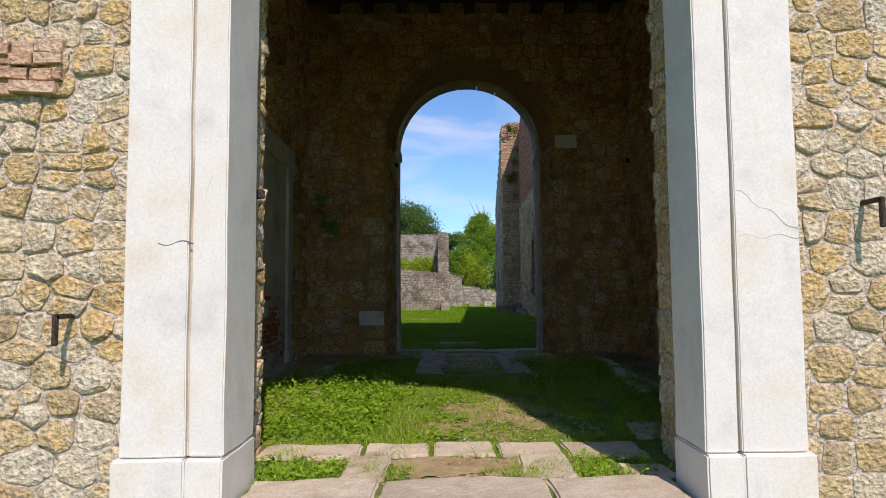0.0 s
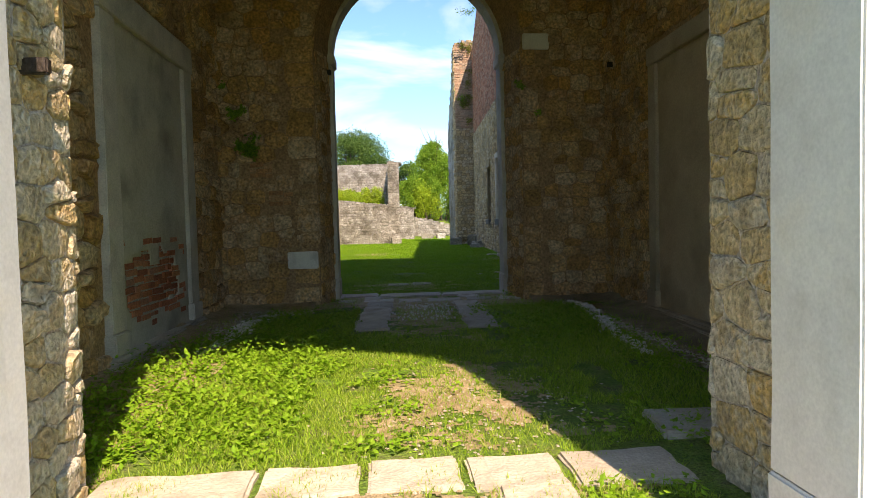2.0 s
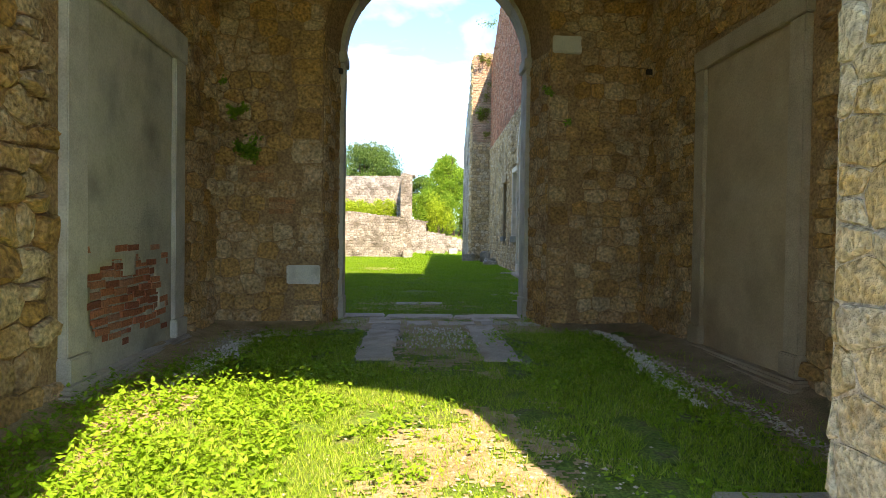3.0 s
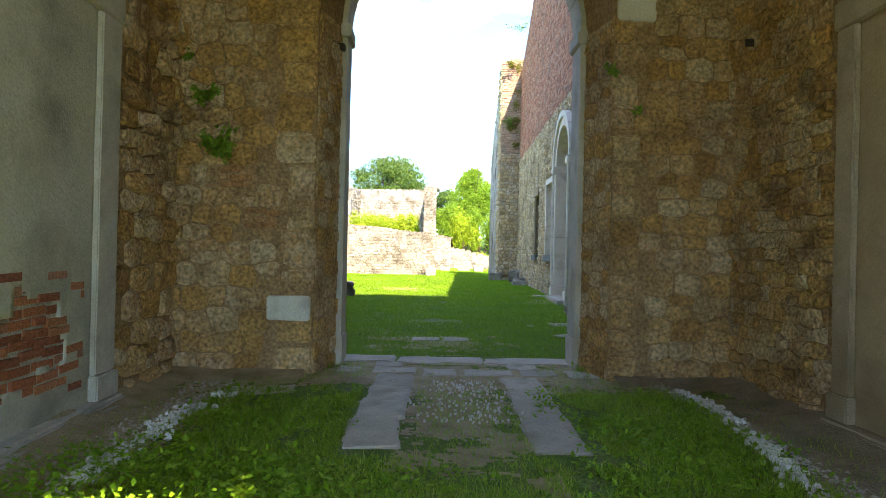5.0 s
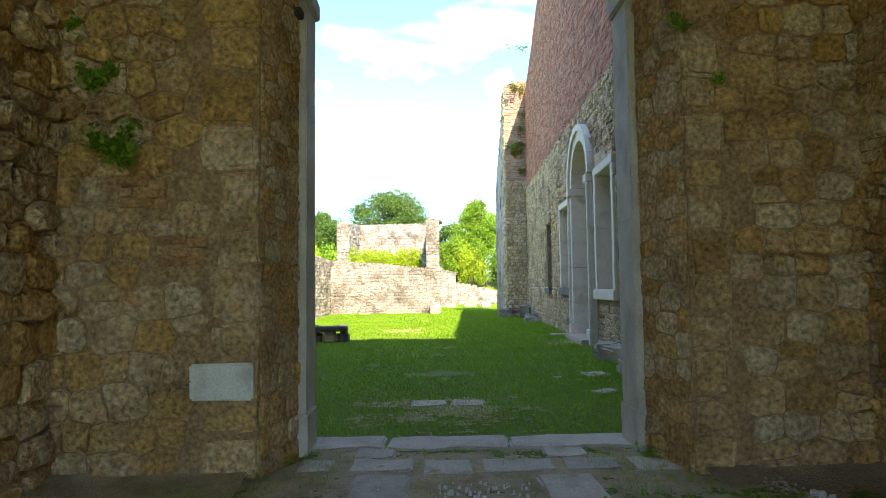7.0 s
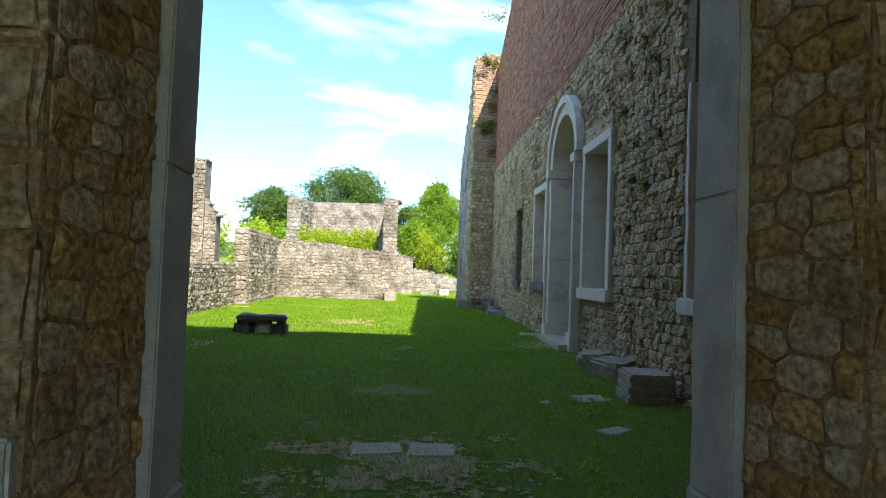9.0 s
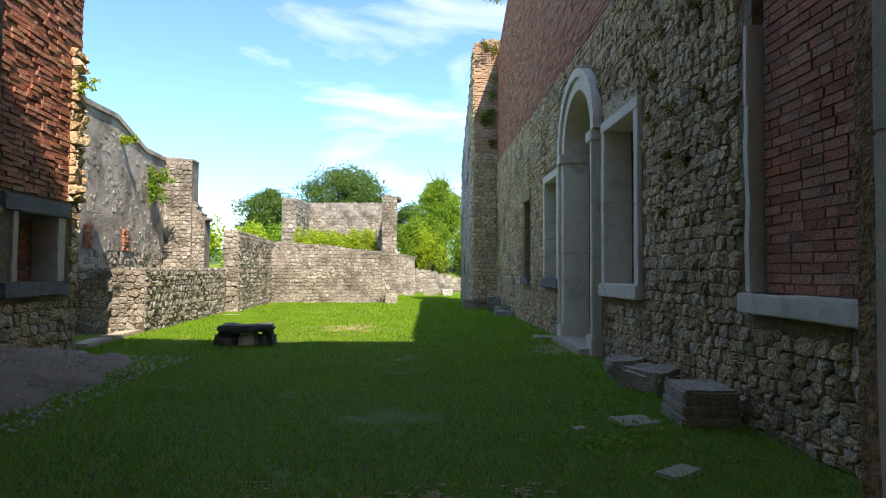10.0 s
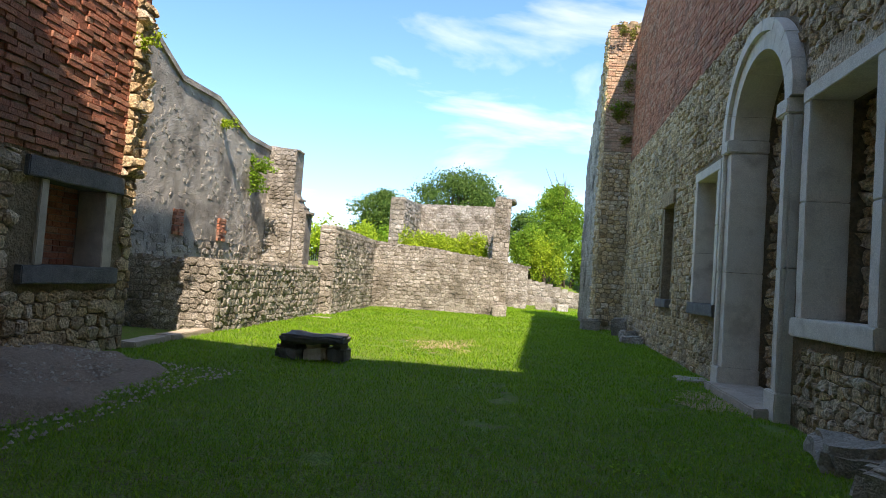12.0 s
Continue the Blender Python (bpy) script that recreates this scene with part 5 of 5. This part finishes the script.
spots += weed_places(1300, 2.2, 4.0, 15.4, 21, lambda x, y: x < right_x(y) - 0.1 and patchy(x, y, 0.1, 1.5))
spots += weed_places(500, -2.6, -1.4, 18.5, 22, lambda x, y: patchy(x, y, 0.15, 1.8))
spots += [(x, y, z + rng.uniform(0.02, 0.10)) for x, y, z in spots[:7500:3]]
tagged(leaves("weeds", spots, 0.036, WEED, None, flat=0.55), "broad-leaved green weeds in the grass", "weeds", kind="stuff")
# gravel bits along the passage walls and worn patches
pv, pf = [], []
for k in range(4400):
    if k < 900:
        y = rng.uniform(9.3, 14.0)
        x = 3.12 + 0.045 * (14 - y) + rng.gauss(0, 0.045)
    elif k < 1500:
        x, y = rng.gauss(1.45, 0.35), rng.gauss(9.5, 0.6)
    elif k < 2000:
        x, y = rng.gauss(1.35, 0.25), rng.uniform(12.2, 14.6)
    else:
        y = rng.uniform(11.5, 14.0)
        x = -0.75 + rng.gauss(0, 0.12) + 0.1 * (y - 11.5)
    if k >= 2600:
        x, y = rng.uniform(-3.5, -1.5), rng.uniform(17.2, 22.6)
    s = rng.uniform(0.006, 0.02) if k < 900 or k >= 2000 else rng.uniform(0.004, 0.013)
    s = s if k < 2600 else rng.uniform(0.008, 0.03)
    z = ground_h(x, y) + s * 0.3 + 0.004
    if k >= 2600:
        d = math.hypot(max(0, (x + 3.6) / 1.9), (y - 20.0) / 3.1)
        z += -0.05 + 0.42 * max(0, 1 - d) ** 0.6 if d < 0.85 else 0
    b = len(pv)
    pv += [(x + s * rng.uniform(0.6, 1.3), y, z), (x - s, y + s * rng.uniform(0.3, 1), z), (x, y - s, z), (x + s * 0.2, y + s * 0.9, z), (x, y, z + s * rng.uniform(0.5, 1))]
    pf += [(b, b + 3, b + 4), (b + 3, b + 1, b + 4), (b + 1, b + 2, b + 4), (b + 2, b, b + 4)]
tagged(mesh_object("pebbles", pv, pf, SLAB_STONE), "loose pale pebbles in worn earth", "gravel", kind="stuff")
# bare worn earth where feet and wheels pass
def earth_patch(x0, x1, y0, y1, thin, mat=BARE_EARTH):
    vs, fs = [], []
    nx, ny = int((x1 - x0) / 0.022), int((y1 - y0) / 0.022)
    for j in range(ny + 1):
        for i in range(nx + 1):
            x, y = x0 + (x1 - x0) * i / nx, y0 + (y1 - y0) * j / ny
            vs.append((x, y, ground_h(x, y) + 0.007))
    for j in range(ny):
        for i in range(nx):
            x, y = x0 + (x1 - x0) * (i + 0.5) / nx, y0 + (y1 - y0) * (j + 0.5) / ny
            e = min((x - x0) / (x1 - x0), (x1 - x) / (x1 - x0), (y - y0) / (y1 - y0), (y1 - y) / (y1 - y0)) * 2
            if e + 0.55 * noise.noise(Vector((x * 3, y * 3, 8))) + 0.45 * noise.noise(Vector((x * 11, y * 11, 3))) + 0.35 * noise.noise(Vector((x * 27, y * 27, 5))) > thin:
                k = j * (nx + 1) + i
                fs.append((k, k + 1, k + nx + 2, k + nx + 1))
    tagged(mesh_object("ground_worn", vs, fs, mat), kind="structure", label="bare worn earth in the grass")
earth_patch(0.5, 2.3, 8.7, 11.0, 0.55)
earth_patch(0.9, 1.8, 11.4, 14.8, 0.25)
earth_patch(-1.1, -0.3, 8.7, 14.1, 0.1)
earth_patch(3.0, 3.85, 8.7, 14.1, 0.1, DARK_EARTH)
earth_patch(-1.1, 3.85, 13.5, 14.8, 0.2)
earth_patch(-0.1, 2.3, 7.9, 8.6, 0.4)
earth_patch(0.2, 2.4, 15.1, 17.2, 0.55)
earth_patch(-0.4, 1.2, 25.5, 28.5, 0.5)
earth_patch(3.3, 4.4, 22.3, 24.2, 0.45)
# earth banked against the foot of the passage walls
def earth_bank(x0, y0, x1, y1, nx, ny, width, height, mat):
    """A low ragged bank along the line (x0, y0)-(x1, y1), falling away along (nx, ny)."""
    n = max(4, int(math.hypot(x1 - x0, y1 - y0) / 0.06))
    vs, fs, rows = [], [], 7
    for i in range(n + 1):
        x, y = x0 + (x1 - x0) * i / n, y0 + (y1 - y0) * i / n
        w = width * (1 + 0.5 * noise.noise(Vector((x * 2.1, y * 2.1, 6))))
        h = height * (1 + 0.6 * noise.noise(Vector((x * 2.7, y * 2.7, 2))))
        for j in range(rows):
            k = j / (rows - 1)
            px, py = x + nx * (w * k - 0.06), y + ny * (w * k - 0.06)
            vs.append((px, py, ground_h(px, py) + h * (1 - k) ** 1.6 - 0.02 * (k > 0.99) + 0.012 * (1 - k) * noise.noise(Vector((px * 14, py * 14, 1)))))
    for i in range(n):
        for j in range(rows - 1):
            k = i * rows + j
            fs.append((k, k + 1, k + rows + 1, k + rows))
    tagged(mesh_object("ground_bank", vs, fs, mat, smooth=True), kind="structure", label="bare earth banked against the wall foot")
earth_bank(PASS_X0, FRONT_BACK, PASS_X0, BACK_Y, 1, 0, 0.42, 0.09, BARE_EARTH)
earth_bank(PASS_X1, FRONT_BACK, PASS_X1, BACK_Y, -1, 0, 0.42, 0.09, DARK_EARTH)
earth_bank(PASS_X0, BACK_Y, 0.05, BACK_Y, 0, -1, 0.42, 0.08, BARE_EARTH)
earth_bank(2.78, BACK_Y, PASS_X1, BACK_Y, 0, -1, 0.42, 0.08, DARK_EARTH)
# small pale rubble: two lines along the passage and a scatter between the wheel tracks
def rubble_scatter(label, places):
    vs, fs = [], []
    for x, y, r in places:
        z, a, k = ground_h(x, y), rng.uniform(0, 6.28), len(vs)
        for i in range(5):
            c, q = a + i * 1.257 + rng.uniform(-0.3, 0.3), r * rng.uniform(0.75, 1.2)
            vs.append((x + q * math.cos(c), y + q * math.sin(c), z - 0.01))
            vs.append((x + 0.62 * q * math.cos(c), y + 0.62 * q * math.sin(c), z + r * rng.uniform(0.5, 0.9) + 0.012))
        for i in range(5):
            j = (i + 1) % 5
            fs.append((k + 2 * i, k + 2 * j, k + 2 * j + 1, k + 2 * i + 1))
        fs.append(tuple(k + 2 * i + 1 for i in range(5)))
    tagged(mesh_object("rubble", vs, fs, PALE_FRAME), kind="stuff", label=label)
def along(points, n, wide):
    out = []
    for i in range(n):
        k = rng.uniform(0, len(points) - 1.001)
        a, b, f = points[int(k)], points[int(k) + 1], k % 1
        x, y = a[0] + (b[0] - a[0]) * f, a[1] + (b[1] - a[1]) * f
        if noise.noise(Vector((x * 3, y * 3, 4))) > -0.25:
            out.append((x + rng.gauss(0, wide), y + rng.gauss(0, wide), rng.uniform(0.008, 0.032)))
    return out
EAST_EDGE = ((3.24, 13.7), (3.22, 12.8), (3.1, 12.1), (3.03, 11.6), (2.98, 10.7))
WEST_EDGE = ((-0.42, 13.35), (-0.5, 12.6), (-0.52, 11.8), (-0.55, 11.2))
rubble_scatter("line of small pale rubble edging the grass", along(EAST_EDGE, 420, 0.035))
rubble_scatter("line of small pale rubble edging the grass", along(WEST_EDGE, 260, 0.05))
rubble_scatter("small pale gravel between the wheel tracks", [(rng.gauss(1.42, 0.2), rng.uniform(12.55, 14.0), rng.uniform(0.006, 0.016)) for i in range(260)])
# far wooded hill
hv, hf = [], []
for i in range(41):
    x = -420 + 16 * i
    h = 20 + 7 * math.sin(i * 0.37) + 5 * noise.noise(Vector((i * 0.5, 0, 0)))
    for z, d in ((0, 0), (h * 0.6, 25), (h, 70), (h * 0.9, 120)):
        hv.append((x, 520 + d, z + 2 * noise.noise(Vector((i * 1.7, d, 0)))))
for i in range(40):
    for j in range(3):
        k = i * 4 + j
        hf.append((k, k + 4, k + 5, k + 1))
tagged(mesh_object("backdrop_hill", hv, hf, HILL, smooth=True), kind="structure", label="distant wooded hill")

# ---------- stones and bricks of the walls ----------
near_all = lambda u, z: True
rubble(wall_front, F, -2.3, OPEN_X0 - 0.535, -0.12, 3.7, 0.15, STONE_FACADE, single=near_all, depth=0.016, aspect=1.3, joint=0.05)
rubble(wall_front, F, OPEN_X1 + 0.535, 4.5, -0.12, 3.7, 0.15, STONE_FACADE, single=near_all, depth=0.014, aspect=1.3, joint=0.05)
bricks(wall_front, F @ Matrix.Translation((0, -0.02, 0)), -1.55, -1.05, 2.02, 2.28, BRICK_PALE, single=near_all, wild=2, depth=0.014)
RL = pose(OPEN_X0 - 0.14, FRONT_Y, 0, 0, 0, 90)
rubble(wall_front, RL, 0.44, FRONT_BACK - FRONT_Y - 0.01, -0.12, 3.7, 0.12, STONE_FACADE, single=near_all, depth=0.02, aspect=1.4, joint=0.035, limit=160)
RR = pose(OPEN_X1 + 0.19, FRONT_BACK, 0, 0, 0, -90)
rubble(wall_front, RR, 0.01, FRONT_BACK - 7.93, -0.12, 3.7, 0.15, STONE_FACADE, single=near_all, depth=0.02, aspect=1.7, joint=0.03, limit=220)
in_arch = lambda u, z: ARCH_FRONT[0] < u < ARCH_FRONT[1] and z < head_at(ARCH_FRONT, u)
QUOINS = []
for side, x, far in ((-1, ARCH_FRONT[0], 3.25), (1, ARCH_FRONT[1], 3.25)):
    z = 0.0
    while z < far:
        h, w = rng.uniform(0.19, 0.34), rng.uniform(0.22, 0.36) * (1 if side < 0 else 0.9)
        if side < 0 and abs(z - 0.48) < 0.2:
            z = 0.72 if z > 0.4 else z
            h = min(h, 0.495 - z) if z < 0.5 else h
        QUOINS.append((x, side, z, h, w))
        z += h + 0.018
on_quoin = lambda u, z: any(a < z < a + h and 0 < (u - x) * s < w for x, s, a, h, w in QUOINS)
brick_bits = ((-0.5, -0.2, 1.28, 1.46), (-0.72, -0.45, 1.64, 1.82))
on_bits = lambda u, z: any(a < u < b and c < z < d for a, b, c, d in brick_bits)
rubble(wall_back, B, PASS_X0, PASS_X1, -0.03, CEIL_Z, 0.17, STONE_PASSAGE, skip=lambda u, z: in_arch(u, z) or on_quoin(u, z) or on_bits(u, z), single=lambda u, z: z < 3.2, depth=0.03, joint=0.03)
for a, b, c, d in brick_bits:
    bricks(wall_back, B, a, b, c, d, BRICK_OCHRE, single=near_all, wild=2.0, depth=0.022, length=0.2, course=0.062)
for x, side, z, h, w in QUOINS:
    bm = bmesh.new()
    block(bm, min(x, x + side * w), max(x, x + side * w), BACK_Y - 0.022, BACK_Y + 0.2, z, z + h, 0.022, rough=0.03, cuts=4)
    part("quoin", bm, STONE_PASSAGE, wall_back)
rubble(wall_splay, pose(ARCH_FRONT[0], BACK_Y, 0, 0, 0, math.degrees(math.atan2(AY0 - BACK_Y, AX0 - 0.055 - ARCH_FRONT[0]))), 0.02, 0.52, -0.03, 3.25, 0.15, STONE_PASSAGE, single=near_all, depth=0.014)
rubble(wall_splay, pose(AX1 + 0.055, AY0, 0, 0, 0, math.degrees(math.atan2(BACK_Y - AY0, ARCH_FRONT[1] - AX1 - 0.055))), 0.0, 0.50, -0.03, 3.25, 0.15, STONE_PASSAGE, single=near_all, depth=0.014)
in_p1 = lambda u, z: 10.79 - FRONT_BACK < u < 12.96 - FRONT_BACK and z < 2.94
rubble(wall_passage_west, L, 0, BACK_Y - FRONT_BACK, -0.03, CEIL_Z, 0.19, STONE_PASSAGE, skip=in_p1, single=lambda u, z: z < 3.2, depth=0.05)
in_p2 = lambda u, z: BACK_Y - 12.61 < u < BACK_Y - 10.94 and z < 2.84
rubble(wall_passage_east, R, 0, BACK_Y - FRONT_BACK, -0.03, CEIL_Z, 0.115, STONE_PASSAGE, skip=in_p2, single=lambda u, z: u < 1.8 and z < 2.6, depth=0.03, aspect=1.7, joint=0.02)
pale = thing("pale_stone", "large pale dressed block in the passage wall", "stone block", (0, 0, 0), kind="structure")
for x0, x1, z0, z1 in ((-0.29, 0.085, 0.485, 0.70), (2.76, 3.1, 3.22, 3.42)):
    bm = bmesh.new()
    block(bm, x0, x1, BACK_Y - 0.05, BACK_Y + 0.1, z0, z1, 0.012, rough=0.005, cuts=3)
    part("dressed_block", bm, PALE_FRAME, pale)

def in_east(u, z):
    for key, (a, b, c, d, rise) in W_OPEN.items():
        e = 0.36 if key == "door" else 0.19
        if a - e < u < b + e and c - 0.22 < z:
            if z < d + (0.0 if rise else 0.2) or (rise and math.hypot(u - (a + b) / 2, z - d) < (b - a) / 2 + 0.37):
                return True
    return False
near_east = lambda u, z: ru(22.3) < u < ru(16.8) and z < 3.4
rubble(wall_east, RF, 0, ru(BACK_OUT + 0.05), -0.02, BRICK_Z, 0.115, STONE_COURT, skip=in_east, single=near_east, depth=0.03, aspect=1.35)
bricks(wall_east, RF, 0, ru(BACK_OUT + 0.05), BRICK_Z + 0.02, 11.5, BRICK, skip=lambda u, z: z > min(2.2 + 0.5 * (RF_Y - u - 12.5), lerp_profile(EAST_TOP, u) - 0.03), single=lambda u, z: u > ru(24) and z < 5.8, wild=0.6)
rubble(wall_tower, T, 0, 1.0, 0, 5.2, 0.14, STONE_COURT, depth=0.045)
bricks(wall_tower, T, 0, 1.0, 5.22, 8.9, BRICK_PALE, wild=1.4)
rubble(wall_tower, pose(4.05, 35.0, 0, 0, 0, -90), 0, 0.7, 0, 8.8, 0.15, STONE_COURT, depth=0.05)
top_stones(wall_tower, T, TOWER_TOP, 0, 1.0, 0.7, 0.2, STONE_COURT)
rubble(wall_end, N_END, 0, 3.19, 0, 8.5, 0.16, RENDER_WALL, depth=0.02, keep=0.8, skip=lambda u, z: z > lerp_profile(END_TOP, u) + 0.02)
top_stones(wall_end, N_END, END_TOP, 0, 3.1, 0.8, 0.24, STONE_COURT)
in_west = lambda u, z: LW_OPEN[0] - 0.36 < u < LW_OPEN[1] + 0.3 and LW_OPEN[2] - 0.22 < z < LW_OPEN[3] + 0.24
rubble(wall_west, LWm, 5.0, 23.6 - BACK_OUT, -0.02, 2.22, 0.15, STONE_COURT, skip=in_west, single=near_all, depth=0.04)
bricks(wall_west, LWm, 4.5, 23.28 - BACK_OUT, 2.24, 6.5, BRICK, skip=lambda u, z: z > 3.2 + 0.55 * u, wild=1.3, single=lambda u, z: z < 4.0, depth=0.018)
rubble(wall_west, LWm @ Matrix.Translation((0, -0.01, 0)), 23.26 - BACK_OUT, 23.66 - BACK_OUT, 2.24, 4.6, 0.16, STONE_COURT, depth=0.09)
bricks(wall_west, LWm, 23.28 - BACK_OUT, 23.6 - BACK_OUT, 4.6, 7.5, BRICK, wild=1.6)
rubble(wall_render, RNm, 4.0, 14.3, 0.9, 1.75, 0.15, STONE_RUIN, depth=0.025, keep=0.55)
rubble(wall_render, RNm, 3.6, 14.3, 1.6, 5.6, 0.12, RENDER_WALL, depth=0.010, keep=0.22, skip=lambda u, z: z > lerp_profile([(0, 8.6), (6.5, 6.4), (7.1, 6.05), (8.9, 5.25), (10.7, 5.3), (12.7, 4.8), (14.4, 4.8)], u) - 0.1)
for u in (9.0, 11.2):
    bricks(wall_render, RNm @ Matrix.Translation((0, -0.02, 0)), u, u + 0.42, 1.75, 2.35, BRICK, wild=1.0, depth=0.03)
for ob, m, u0, u1, z1, prof, th, size, one in (
        (wall_pier, PRm, 0, 0.95, 4.8, [(0, 4.85), (0.95, 4.8)], 0.7, 0.13, None),
        (wall_pier_low, PSm, 0, 0.4, 3.0, [(0, 3.5), (0.15, 3.2), (0.4, 2.9)], 0.6, 0.12, None),
        (wall_low, LAm, 0, 6.1, 1.2, [(0, 1.22), (6.1, 1.25)], 0.6, 0.12, near_all),
        (wall_low_cross, LBm, 0, 1.95, 1.2, [(0, 1.25), (1.95, 1.2)], 0.55, 0.12, near_all),
        (wall_stub, LCm, 0, 5.3, 2.28, [(0, 2.35), (0.4, 2.36), (5.3, 2.3)], 0.42, 0.125, None),
        (wall_cross, CRm, 0, 4.25, 2.25, CROSS_TOP, 0.6, 0.12, None),
        (wall_room_pier, RPm, 0, 0.56, 3.98, [(0, 4.02), (0.2, 4.1), (0.56, 4.0)], 1.4, 0.14, None),
        (wall_room_east, RBm, 0, 8.32, 4.1, [(0, 4.9), (8.32, 4.1)], 0.5, 0.14, None),
        (wall_room_back, RCm, 0, 5.1, 4.75, [(0, 4.75), (5.1, 4.85)], 0.6, 0.14, None),
        (wall_low_north, REm, 0, 1.0, 1.95, [(0, 2.1), (1.0, 1.95)], 0.5, 0.13, None),
        (wall_low_shade, RGm, 0, 3.2, 1.3, [(0, 1.35), (1, 1.2), (2, 0.9), (3.2, 0.8)], 0.5, 0.2, None)):
    rubble(ob, m, u0, u1, -0.02, z1, size, STONE_RUIN, skip=lambda u, z, p=prof: z > lerp_profile(p, u) + 0.02, single=one, depth=0.03)
    top_stones(ob, m, prof, u0, u1, th, size * 1.1, STONE_RUIN)
# end faces of the low walls, the stub and the west side of the room
rubble(wall_low, pose(-4.05, 26.0, 0), 0, 0.6, -0.02, 1.2, 0.12, STONE_RUIN, single=near_all, depth=0.03)
rubble(wall_stub, pose(-3.54, 32.1, 0), 0, 0.42, -0.02, 2.3, 0.17, STONE_RUIN, depth=0.04)
rubble(wall_room_west, pose(-3.55, 42.0, 0), 0, 0.6, 0.5, 4.35, 0.2, STONE_RUIN, depth=0.04)
rubble(wall_room_west, RDm, 0, 5, 1.0, 4.4, 0.2, STONE_RUIN, depth=0.04)
top_stones(wall_room_west, RDm, [(0, 4.4), (5.0, 4.7)], 0, 5, 0.6, 0.22, STONE_RUIN)

# the plan to true size
for ob in list(scene.objects):
    if ob.parent is None and ob.type in ("MESH", "EMPTY"):
        ob.matrix_basis = Matrix.Scale(SIZE, 4) @ ob.matrix_basis
